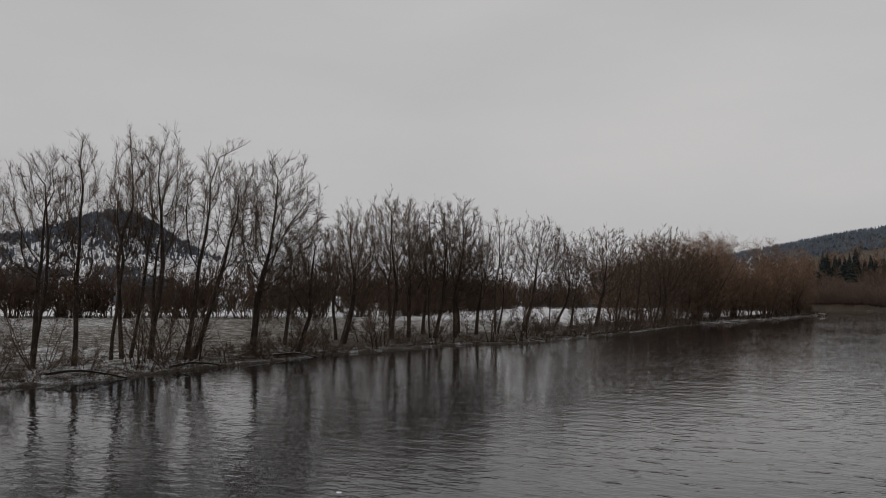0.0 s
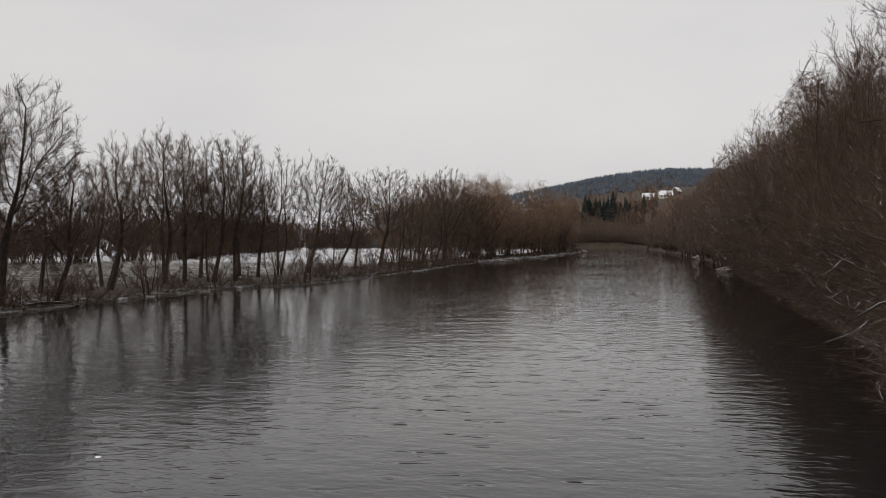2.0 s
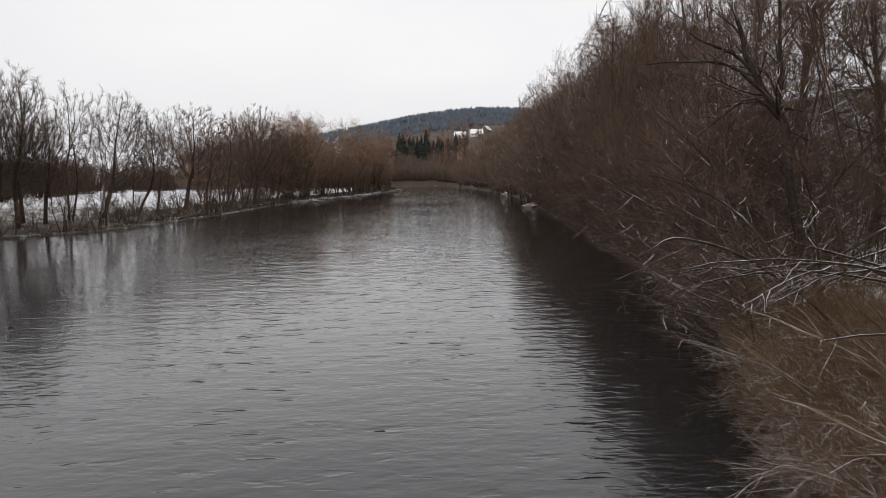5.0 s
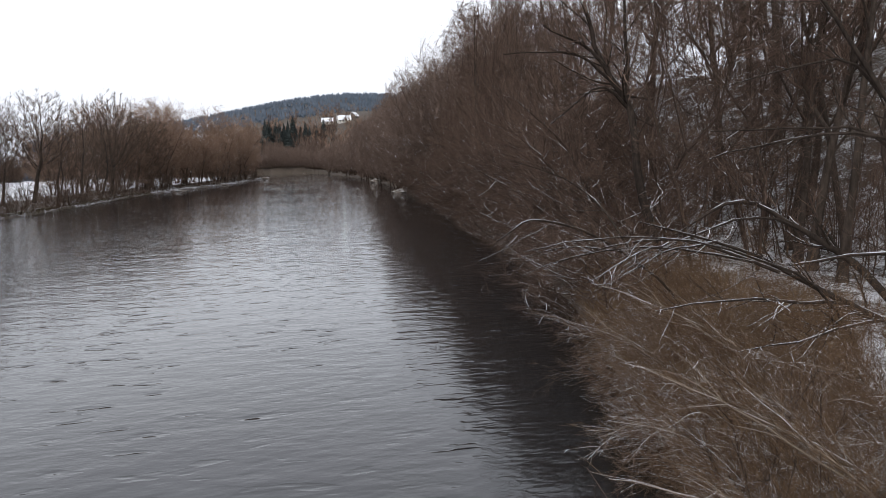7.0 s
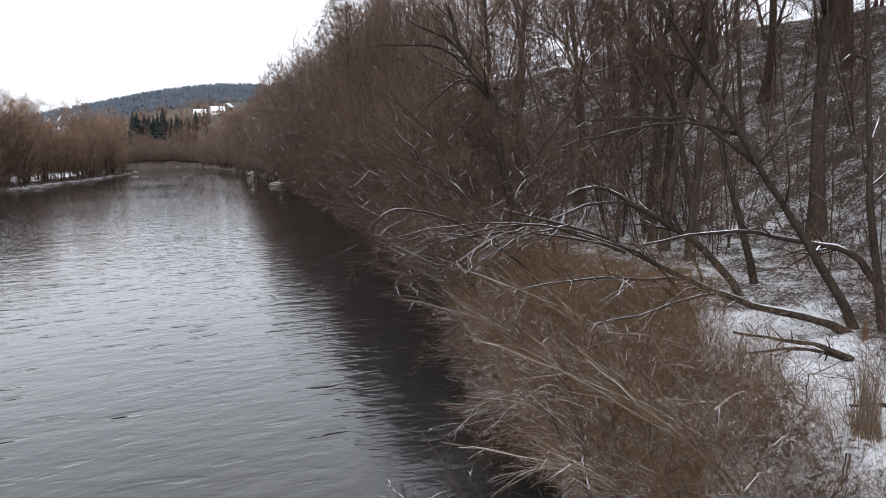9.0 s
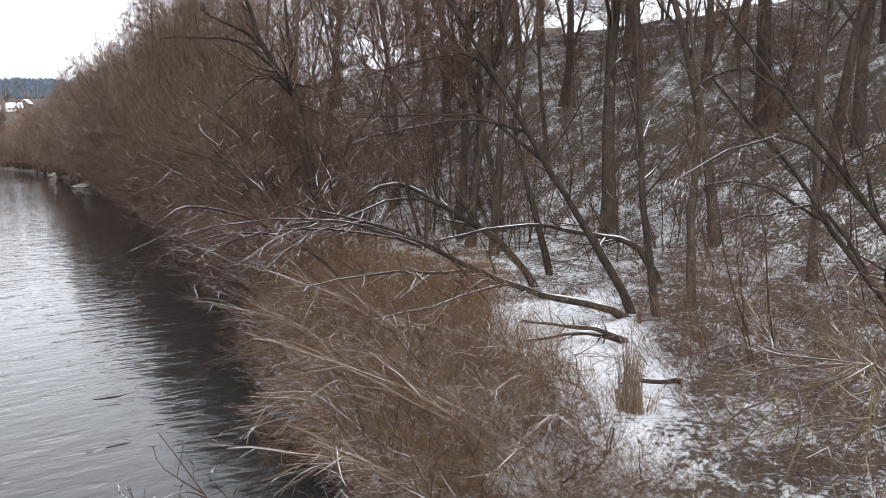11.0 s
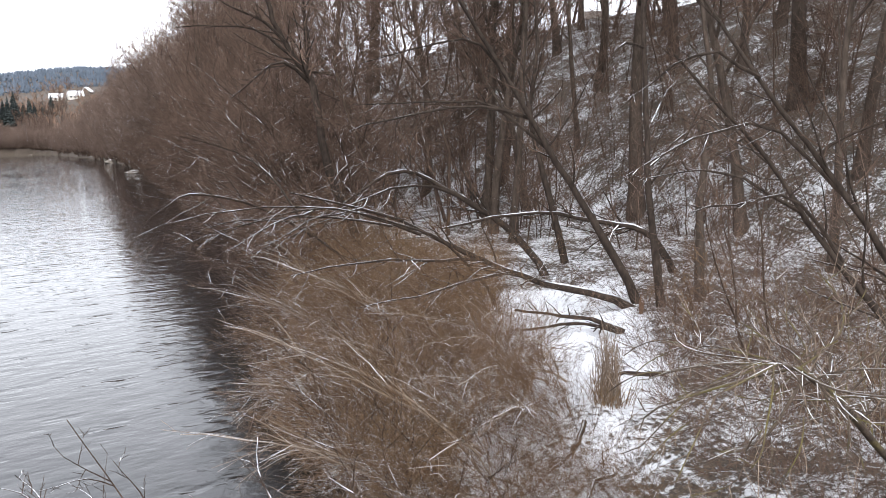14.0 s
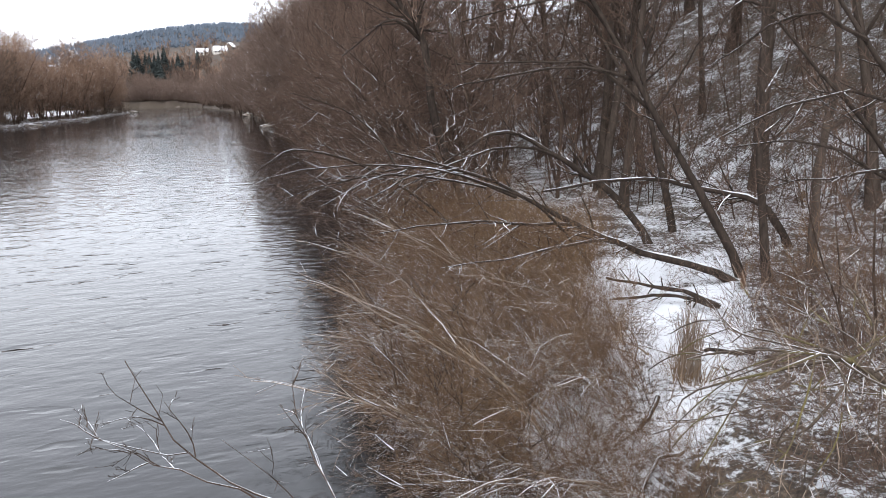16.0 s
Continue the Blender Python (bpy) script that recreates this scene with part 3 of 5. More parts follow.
def sprawling_tree(seed, height, reach, limbs=13, mat=None, lean=(-0.4, -0.05)):
    """A bank tree that leans over the water: arching, nearly level limbs with many hanging and rising twigs."""
    rng = np.random.default_rng(seed)
    stems = 3
    start = rng.normal(size=(stems, 3)) * (0.35, 0.35, 0)
    way = np.stack([np.full(stems, lean[0]) + rng.normal(size=stems) * 0.3, lean[1] + rng.normal(size=stems) * 0.3, np.ones(stems)], 1)
    P0, R0 = shoots(rng, start, way, height * rng.uniform(0.75, 1.05, stems), np.full(stems, 0.011 * height), 12, 0.08, (lean[0] * 0.5, 0, 0.1), 0.18)
    P1, R1 = offshoots(rng, P0, R0, limbs, 0.06, 1.0, (40, 85), (0.3, 0.3 + reach), 0.5, 8, 0.1, (-0.3, 0, -0.15), 0.22, 0.013, 0.75)
    P2, R2 = offshoots(rng, P1, R1, 12, 0.1, 1.0, (20, 60), (0.2, 0.46), 0.5, 4, 0.12, (-0.05, 0, 0.1), 0.35, 0.008, 0.5)
    P3, R3 = offshoots(rng, P2, R2, 7, 0.15, 1.0, (20, 65), (0.3, 0.7), 0.7, 2, 0.14, (0, 0, 0.08), 0.5, 0.0055, 0.2)
    return each("trunk", P0, R0, 8, BARK_BROWN, True) + each("limb", P1[::3], R1[::3], 4, BARK_BROWN) + [("brushwood", mesh_of("brushwood", *tubes(np.concatenate([P1[1::3], P1[2::3]]), np.concatenate([R1[1::3], R1[2::3]]), 4), BARK_BROWN)), ("crown", mesh_of("crown", *joined([tubes(P2, R2, 3), tubes(P3, R3, 3)]), mat or TWIG_BROWN))]


def wood_tree(seed, height, radius, limbs=13, first=0.35):
    """A tall slope tree with a stout, long bole and a bare crown."""
    rng = np.random.default_rng(seed)
    way = np.array([[rng.normal() * 0.07, rng.normal() * 0.07, 1.0]])
    P0, R0 = shoots(rng, np.zeros((1, 3)), way, np.array([height]), np.array([radius]), 14, 0.035, (0, 0, 0.2), 0.16)
    R0[:, 0] *= 1.5
    R0[:, 1] *= 1.08
    P1, R1 = offshoots(rng, P0, R0, limbs, first, 0.98, (30, 65), (0.22, 0.4), 0.5, 7, 0.1, (0, 0, 0.5), 0.25, 0.02)
    P2, R2 = offshoots(rng, P1, R1, 9, 0.2, 1.0, (22, 60), (0.28, 0.5), 0.55, 5, 0.11, (0, 0, 0.3), 0.35, 0.011)
    P3, R3 = offshoots(rng, P2, R2, 12, 0.15, 1.0, (20, 60), (0.35, 0.7), 0.7, 2, 0.13, (0, 0, 0.2), 0.5, 0.0075)
    return each("trunk", P0, R0, 9, BARK_OAK, True) + each("limb", P1[:6], R1[:6], 5, BARK_OAK) + [("brushwood", mesh_of("brushwood", *tubes(P1[6:], R1[6:], 5), BARK_OAK)), ("crown", mesh_of("crown", *joined([tubes(P2, R2, 3), tubes(P3, R3, 3)]), TWIG_BROWN))]


def larch(seed, height):
    """A bare larch: one straight mast with whorls of level, slightly drooping branches."""
    rng = np.random.default_rng(seed)
    P0, R0 = shoots(rng, np.zeros((1, 3)), np.array([[0.01, 0, 1.0]]), np.array([height]), np.array([0.2]), 16, 0.008, (0, 0, 0.1), 0.08)
    n = 150
    u = np.sort(rng.uniform(0.25, 0.98, n))
    a = rng.uniform(0, 6.28, n)
    start = np.stack([np.interp(u, np.linspace(0, 1, 16), P0[0, :, i]) for i in range(3)], 1)
    way = np.stack([np.cos(a), np.sin(a), np.full(n, 0.05)], 1)
    P1, R1 = shoots(rng, start, way, (1.02 - u) * height * 0.34 + 0.3, np.full(n, 0.022), 6, 0.05, (0, 0, 0.15), 0.4)
    P2, R2 = offshoots(rng, P1, R1, 14, 0.15, 1.0, (40, 75), (0.18, 0.35), 0.5, 3, 0.1, (0, 0, -0.1), 0.5, 0.009, 0.5)
    return [("trunk", mesh_of("trunk", *tubes(P0, R0, 8), BARK_OAK, True)),
            ("crown", mesh_of("crown", *joined([tubes(P1, R1, 4), tubes(P2, R2, 3)]), TWIG_BROWN))]


def spruce(seed, height, width):
    """A dark spruce: whorls of drooping needle boughs round a straight trunk, ragged in outline."""
    rng = np.random.default_rng(seed)
    P0, R0 = shoots(rng, np.zeros((1, 3)), np.array([[0, 0, 1.0]]), np.array([height]), np.array([0.016 * height]), 6, 0.004, (0, 0, 0), 0.1)
    n = 320
    u = np.linspace(0.06, 0.99, n)
    a = rng.uniform(0, 6.28, n)
    reach = (1.03 - u) * width * rng.uniform(0.65, 1.15, n) + 0.15
    c = np.stack([np.cos(a), np.sin(a), np.zeros(n)], 1)
    s = np.stack([-np.sin(a), np.cos(a), np.zeros(n)], 1)
    base = np.stack([np.zeros(n), np.zeros(n), u * height], 1)
    drop = np.array([0, 0, 1.0])
    r = reach[:, None]
    V = np.stack([base, base + c * r * 0.55 + s * r * 0.3 - drop * r * 0.22, base + c * r - drop * r * 0.3, base + c * r * 0.55 - s * r * 0.3 - drop * r * 0.22,
                  base + c * r * 0.5 - drop * r * 0.5], 1).reshape(-1, 3)
    i = np.arange(n)[:, None] * 5
    F = np.concatenate([i + [0, 1, 2, 2], i + [0, 2, 3, 3], i + [0, 4, 1, 1], i + [1, 4, 2, 2], i + [2, 4, 3, 3], i + [0, 3, 4, 4]], 0)[:, :3]
    return [("trunk", mesh_of("trunk", *tubes(P0, R0, 6), BARK_OAK, True)), ("crown", mesh_of("crown", V, F, NEEDLES_HAZED))]


rng = np.random.default_rng(11)

# ---- left bank: the row of tall trees ----
ROW = [  # x, y, height, half width of the crown, lean of the crown along the bank, where it forks, arms, stems
    (-47.0, 33.6, 14.4, 2.3, 0.2, 0.36, 4, 2), (-46.4, 36.2, 15.6, 1.6, 0.0, 0.3, 6, 1), (-48.0, 40.5, 14.0, 1.1, 0.5, 0.5, 5, 1), (-48.6, 42.4, 17.2, 2.2, 0.4, 0.34, 4, 2),
    (-46.6, 42.8, 17.2, 2.4, 0.6, 0.32, 4, 2), (-44.7, 44.9, 16.3, 2.9, 2.2, 0.33, 5, 2), (-43.9, 51.0, 16.3, 3.5, 1.7, 0.32, 9, 1), (-43.0, 55.8, 11.8, 2.4, 0.9, 0.25, 7, 1),
    (-46.0, 67.0, 14.4, 2.4, 0.9, 0.3, 7, 1), (-46.0, 76.2, 16.2, 3.1, -0.2, 0.28, 4, 2), (-46.2, 80.5, 16.0, 2.8, 0.1, 0.3, 6, 1), (-43.9, 82.0, 15.8, 2.8, 0.9, 0.3, 4, 2),
    (-42.9, 85.9, 17.0, 2.6, 1.1, 0.28, 7, 1), (-43.0, 92.0, 12.5, 2.6, 0.6, 0.25, 6, 1), (-43.8, 100.2, 16.2, 2.6, 0.7, 0.25, 4, 2), (-42.0, 105.4, 16.2, 4.0, 2.6, 0.3, 8, 1),
    (-40.2, 111.6, 14.6, 2.9, 2.6, 0.25, 4, 2), (-40.4, 121.0, 13.0, 3.0, 0.8, 0.2, 7, 1), (-38.8, 129.4, 16.4, 4.8, 2.0, 0.3, 8, 1), (-38.0, 139.0, 13.5, 3.0, 1.0, 0.22, 4, 2),
    (-36.8, 148.6, 16.4, 2.4, 1.2, 0.22, 6, 1), (-36.0, 158.0, 14.5, 3.4, 1.0, 0.2, 4, 2), (-36.0, 166.7, 18.8, 5.4, 0.8, 0.25, 9, 1), (-33.6, 178.0, 15.0, 3.6, 1.0, 0.2, 7, 1), (-33.0, 186.0, 16.4, 4.0, 1.6, 0.2, 4, 2),
    (-47.2, 28.0, 14.0, 2.6, 0.3, 0.35, 4, 2), (-46.4, 20.0, 14.4, 2.6, 0.3, 0.35, 7, 1), (-47.0, 12.0, 13.8, 2.6, 0.3, 0.35, 4, 2),
    (-49.0, 61.5, 10.5, 2.2, 0.4, 0.25, 6, 1), (-50.0, 72.0, 12.5, 2.4, 0.5, 0.28, 4, 2), (-48.5, 88.0, 13.5, 2.6, 0.4, 0.25, 6, 1), (-47.5, 96.0, 13.0, 2.6, 0.4, 0.25, 4, 2)]
bank_way = math.degrees(math.atan2(0.94, 0.34))
masters = {}
for i, (x, y, height, half, lean, fork, arms, stems) in enumerate(ROW):
    # farther trees are seen through their own haze of twigs only, so their finest shoots are bundled thicker
    thick = float(np.interp(y, [40, 90, 180], [0.0074, 0.0098, 0.0155]))
    tree_thing("alder_tree", "tall bare alder with %s and fine rounded twig crown" % ("twin dark stems" if stems > 1 else "one dark trunk"), "tree", "tall trees along the meadow bank",
               grown_tree(300 + i, height, half * 1.2, lean, fork * 0.75, stems, int(420 + 75 * half * half), 0.28 if y < 100 else 0.38, 0.06, 0.0, 0.0115, 0.48, 9.0 if y < 100 else 6.0, (0.35, 0.95), thick, 0.15,
                          sub=3, fork=fork + 0.04, squat=0.25, thick=1.4, single=8), foot(x, y, bank_way - 30))

# the shrubs and young stems under them, down to the water
UNDER = [thicket(41, 3.6, 2.6, 9, TWIG_ALDER, 10, 6, 0.8, 0.035, 0.009, lo=0.25), thicket(42, 2.6, 3.0, 12, TWIG_ALDER, 10, 6, 0.5, 0.028, 0.009, lo=0.15),
         thicket(43, 6.0, 2.6, 5, TWIG_ALDER, 11, 7, 1.0, 0.055, 0.009, lo=0.3), thicket(45, 5.0, 3.4, 6, TWIG_ALDER, 11, 7, 0.7, 0.05, 0.009, lo=0.3), thicket(44, 1.8, 2.4, 16, TWIG_BROWN, 9, 5, 0.35, 0.02, 0.008)]


def scatter(kinds, name, label, category, group, spots, lo=0.85, hi=1.2, sink=0.12, swing=180):
    first = {}
    for x, y in spots:
        k = int(rng.integers(len(kinds)))
        m = foot(x, y, float(rng.uniform(-swing, swing)), float(rng.uniform(lo, hi)), float(rng.uniform(0.9, 1.12)), sink)
        if k in first:
            copy_thing(first[k], m)
        else:
            first[k] = tree_thing(name, label, category, group, kinds[k], m)


def left_x(y):
    return np.interp(y, [p[1] for p in LEFT], [p[0] for p in LEFT])


def right_x(y):
    return np.interp(y, [p[1] for p in RIGHT], [p[0] for p in RIGHT])


spots = []
for y in np.arange(16, 185, 3.5):
    for near, wide in ((0.15, 1.6), (1.0, 4.0), (4.0, 10.0)):
        yy = y + rng.uniform(-1, 1)
        spots.append((left_x(yy) - rng.uniform(near, wide), yy))
spots += [(left_x(y) - rng.uniform(0.4, 3.5), y) for y in np.arange(186, 300, 3.5)]
scatter(UNDER, "bank_shrub", "dark leafless shrub with several thin stems on the river bank", "shrub", "shrubs under the bank trees", spots, 0.75, 1.15)

# ---- left bank farther on: dense rust-brown willows to the bend ----
WILLOWS = [crown_tree(51, 17.0, 4, 0.0, 8, 0.42, 0.04, 0.25, 9, 12, BARK_BROWN, TWIG_RUST, 0.03, 0.022, single=0), crown_tree(52, 14.0, 4, 0.05, 8, 0.5, 0.03, 0.3, 9, 12, BARK_BROWN, TWIG_RUST, 0.03, 0.022, single=0), crown_tree(53, 19.0, 3, 0.03, 10, 0.36, 0.06, 0.2, 9, 12, BARK_BROWN, TWIG_RUST, 0.03, 0.022, single=0)]
spots = [(left_x(y) - rng.uniform(8, 18), y) for y in np.arange(165, 300, 6.0)] + [(left_x(y) - rng.uniform(4.0, 7), y + 2) for y in np.arange(172, 300, 7.0)]
scatter(WILLOWS, "willow_bush", "dense rust-brown leafless willow with a domed crown at the water", "shrub", "willows towards the bend", spots, 0.8, 1.12)

# ---- meadow hedge and dark young conifers beyond the left trees ----
SPRUCES = [spruce(61, 9.0, 2.6), spruce(62, 18.0, 5.4), spruce(63, 27.0, 7.6)]
HEDGE = [thicket(64, 8.5, 5.0, 12, TWIG_BROWN, 10, 6, 0.9, 0.07, 0.042, k1=3), thicket(65, 7.0, 5.4, 12, TWIG_BROWN, 10, 6, 0.7, 0.06, 0.042, k1=3)]
hedge_line = [(-215, 20), (-185, 70), (-150, 112), (-115, 130), (-94, 158), (-118, 230), (-135, 310), (-115, 375), (-72, 400), (-42, 372)]


def along(line, gap):
    pts = np.array(line, float)
    seg = np.linalg.norm(np.diff(pts, axis=0), axis=1)
    at = np.concatenate([[0], np.cumsum(seg)])
    u = np.arange(0, at[-1], gap)
    return np.stack([np.interp(u, at, pts[:, 0]), np.interp(u, at, pts[:, 1])], 1)


spots = [(x + rng.uniform(-7, 5), y + rng.uniform(-3, 3)) for x, y in along(hedge_line, 2.0)]
scatter(HEDGE, "hedge_bush", "dark leafless hedge bush at the edge of the snowy meadow", "shrub", "hedge across the meadow", spots, 0.8, 1.25)
spots = [(x + rng.uniform(-6, 0), y + rng.uniform(-3, 3)) for x, y in along(hedge_line[:4], 13)]
scatter(SPRUCES[:1], "young_spruce", "small dark green spruce at the meadow's edge", "tree", "young spruces across the meadow", spots, 0.6, 1.0)

# ---- far shore: tall dark spruces, and woods on the hills ----
for i, (x, y, k, size) in enumerate([(-38.5, 500, 2, 0.9), (-40, 506, 1, 1.1), (-19, 502, 2, 1.12), (-17, 507, 1, 1.1), (-10.5, 500, 2, 1.08), (-8, 506, 2, 0.95), (-5.5, 500, 2, 1.0), (-2.5, 508, 1, 1.15),
                                     (5, 505, 1, 1.12), (7.5, 512, 1, 0.75), (12, 520, 1, 0.7), (17, 540, 1, 0.75), (-13, 512, 1, 1.2), (2, 514, 1, 0.8)]):
    m = foot(x, y, 40 * i, size * (0.78 + 0.07 * (i % 4)))
    key = ("spruce", k)
    if key in masters:
        copy_thing(masters[key], m)
    else:
        masters[key] = tree_thing("spruce_tree", "tall dark spruce behind the far river shore", "tree", "spruces at the bend", SPRUCES[k], m)
spots = [(float(x + rng.uniform(-3, 3)), float(y + rng.uniform(3, 14))) for x, y in along([(14, 374), (4, 412), (-14, 423), (-60, 456)], 4)]
SHORE = [thicket(66, 9.0, 5.0, 16, TWIG_BANK, 10, 5, 1.0, 0.09, 0.04, k1=3), thicket(67, 7.0, 5.0, 16, TWIG_BANK, 10, 5, 0.8, 0.08, 0.04, k1=3)]
spots += [(float(x), float(y + rng.uniform(0.5, 2.0))) for x, y in along([(14, 374), (4, 412), (-14, 423), (-40, 440)], 1.5)]
spots += [(float(rng.uniform(-30, 13)), float(rng.uniform(424, 475))) for _ in range(40)]
spots += [(float(x + rng.uniform(-4, 10)), float(y + rng.uniform(14, 60))) for x, y in along([(14, 374), (4, 412), (-14, 423), (-60, 456)], 3.0)]
scatter(SHORE, "shore_bush", "rust-brown leafless bush on the far shore", "shrub", "bushes on the far shore", spots, 0.6, 1.05)


def far_wood(name, label, count, inside, seed, tall=(11, 19), mat=None):
    """A far wood as one object: many small ragged tree shapes on the land."""
    r = np.random.default_rng(seed)
    xs, ys = [], []
    while len(xs) < count:
        x, y = inside(r)
        xs.append(x)
        ys.append(y)
    xs, ys = np.array(xs), np.array(ys)
    zs = land(xs, ys)[0]
    h = r.uniform(*tall, count)
    w = h * r.uniform(0.16, 0.26, count)
    rings = []
    k = 5
    for share, wide in ((0.0, 0.9), (0.35, 0.9), (0.45, 0.6), (1.0, 0.03)):
        a = np.arange(k)[None, :] * 2 * np.pi / k + r.uniform(0, 6.28, (count, 1))
        rad = w[:, None] * wide * r.uniform(0.7, 1.25, (count, k))
        rings.append(np.stack([xs[:, None] + np.cos(a) * rad, ys[:, None] + np.sin(a) * rad, (zs + h * share)[:, None] - 0.5 + r.uniform(-0.05, 0.05, (count, k)) * h[:, None]], -1))
    V = np.stack(rings, 1)
    i = np.arange(count)[:, None, None] * 4 * k + np.arange(3)[None, :, None] * k
    s, t = np.arange(k)[None, None, :], (np.arange(k) + 1)[None, None, :] % k
    F = np.stack([i + s, i + t, i + t + k, i + s + k], -1).reshape(-1, 4)
    return tagged(new(name, mesh_of(name, V.reshape(-1, 3), F, mat or FOREST_HAZED)), label, "forest", kind="stuff")


far_wood("hill_forest", "dark conifer forest on the far hill, tinted blue-grey for haze", 10500, lambda r: (float(r.uniform(-240, 420)), float(r.uniform(790, 1120))), 71, (4, 6.5))
far_wood("knoll_forest", "dark forest on a distant knoll, haze tinted into its blue-grey colour", 3400, (lambda r: (-752 + float(r.normal()) * 42, 646 + float(r.normal()) * 50) if r.uniform() < 0.6 else (-850 + float(r.normal()) * 70, 530 + float(r.normal()) * 70)), 72, (6, 10))
FARTREE = [thicket(68, 11.0, 6.0, 8, TWIG_BROWN, 7, 4, 1.0, 0.12, 0.06, k1=3), thicket(69, 9.0, 6.5, 8, TWIG_RUST, 7, 4, 0.8, 0.1, 0.06, k1=3)]
spots = []
while len(spots) < 190:
    x, y = float(rng.uniform(-60, 150 if len(spots) < 120 else 60)), float(rng.uniform(432, 720 if len(spots) < 120 else 590))
    if (y < 585 or y > 625 or x > 60) and not in_river(np.array([x]), np.array([y]))[0] and away(np.array([x]), np.array([y]), RIGHT)[0] > 6:
        spots.append((x, y))
scatter(FARTREE, "far_tree", "leafless brown tree on the slope below the houses", "tree", "trees on the far slope", spots, 0.7, 1.15)


band_rng = np.random.default_rng(75)
bx, by = band_rng.uniform(-1000, -90, 60000), band_rng.uniform(260, 1150, 60000)
banded = (np.sin(0.013 * bx + 0.021 * by) + np.sin(0.03 * bx - 0.017 * by + 1.3) * 0.7 > 0.55) & (np.sin(0.085 * bx + 1.0) + np.sin(0.06 * by + 0.05 * bx) > 0.1) & (land(bx, by)[0] < 32)
band_spots = iter(zip(bx[banded], by[banded]))


def in_bands(r):
    return next(band_spots)


far_wood("field_woods", "dark strips of trees between the snowy fields, tinted for haze", int(min(5200, banded.sum())), in_bands, 74, (5, 10))


# ---- right bank: trees that hang over the water ----
SPRAWL = [sprawling_tree(81, 8.0, 0.35, 13), sprawling_tree(82, 9.5, 0.3, 13), sprawling_tree(83, 6.5, 0.4, 12)]
spots = [(11.2, 30, 1), (10.2, 24.5, 2), (12.0, 36, 0), (12.3, 42, 2), (13.5, 46, 1), (12.6, 52, 0), (14.5, 57, 1), (13.2, 63, 2), (15.0, 70, 1), (14.0, 77, 0), (15.8, 85, 1),
         (16.0, 94, 2), (17.5, 103, 1), (17.5, 112, 0), (18.5, 121, 1), (12.8, 28.5, 0), (15, 33, 1), (16.5, 40, 0)]
for i, (x, y, k) in enumerate(spots):
    m = foot(x + (1.3 if y < 60 else 0.8), y, float(rng.uniform(-35, 35)), float(rng.uniform(0.75, 1.0)), float(rng.uniform(0.8, 1.0)))
    key = ("sprawl", k)
    if key in masters:
        copy_thing(masters[key], m)
    else:
        masters[key] = tree_thing("leaning_tree", "leafless brown tree leaning over the river with snow-lined limbs", "tree", "trees leaning over the river", SPRAWL[k], m)

RUST_BANK = [grown_tree(91 + i, h, w, -0.25 * w, 0.0, 2, 330, 0.32, 0.0, 0.8, 0.009, 0.42, 9.0, (0.4, 1.0), 0.005, 0.0, BARK_BROWN, TWIG_BROWN, 4, 0.2, 0.8, 2, 0.3, 0.3) for i, (h, w) in enumerate([(7.5, 3.2), (9.0, 3.0), (5.0, 3.0)])]
FAR_BANK = [thicket(94, 7.0, 4.6, 16, TWIG_BANK, 12, 6, 0.7, 0.06, 0.02, k1=3), thicket(95, 9.0, 4.6, 16, TWIG_BANK, 12, 6, 0.9, 0.06, 0.02, k1=3)]
spots = [(right_x(y) + rng.uniform(1.1, 3.2), y) for y in np.arange(25, 130, 2.4)] + [(right_x(y) + rng.uniform(3, 8), y) for y in np.arange(34, 125, 6.0)]
scatter(RUST_BANK, "bank_thicket", "dense reddish-brown leafless thicket on the wooded bank", "shrub", "thickets on the wooded bank", spots, 0.8, 1.25, swing=50)

spots = [(right_x(y) + rng.uniform(-0.1, 0.6), y) for y in np.arange(21, 110, 2.8)]
scatter(RUST_BANK[2:], "bank_thicket", "low brown leafless thicket hanging over the water's edge", "shrub", "thickets on the wooded bank", spots, 0.5, 0.85, swing=40)

spots = [(right_x(y) + rng.uniform(-0.2, 3), y) for y in np.arange(125, 400, 5.0)] + [(right_x(y) + rng.uniform(5, 16), y) for y in np.arange(125, 390, 8)]
scatter(FAR_BANK, "bank_thicket", "reddish-brown leafless thicket along the far wooded bank", "shrub", "thickets on the wooded bank", spots, 0.8, 1.25)

# tall, densely twigged trees between the flat and the water
BROWN = [grown_tree(96 + i, h, w, -0.4, c, 2, 430, 0.42, 0.03, 0.62, 0.009, 0.42, 8.0, (0.35, 0.95), 0.0065, 0.03, BARK_BROWN, TWIG_BROWN, 12, 0.3, 0.9) for i, (h, w, c) in enumerate([(15.0, 3.6, 0.08), (16.5, 3.4, 0.12), (12.5, 3.6, 0.05)])]
spots = [(10.6, 24.0), (13.4, 25.6), (12.2, 29.0), (15.2, 28.4), (13.6, 37.0), (19.6, 33.6), (14.0, 41.0), (20.6, 38.0), (14.4, 46.0), (21.0, 44.4), (14.2, 50.0), (15.6, 43.0), (12.6, 47.5), (12.9, 53.0), (13.4, 58.0), (16.0, 48.0), (13.2, 63.5), (20.5, 51.0),
         (14.6, 55.0), (14.4, 60.0), (21.5, 61.0), (16.8, 64.0), (15.0, 68.0), (19.0, 70.0), (16.0, 74.0), (20.0, 78.0), (16.4, 81.0), (18.0, 87.0), (17.0, 93.0), (21.0, 96.0), (17.8, 101.0), (18.6, 109.0), (19.2, 118.0),
         (20.6, 127.0), (21.0, 138.0), (23.0, 150.0), (22.0, 162.0)]
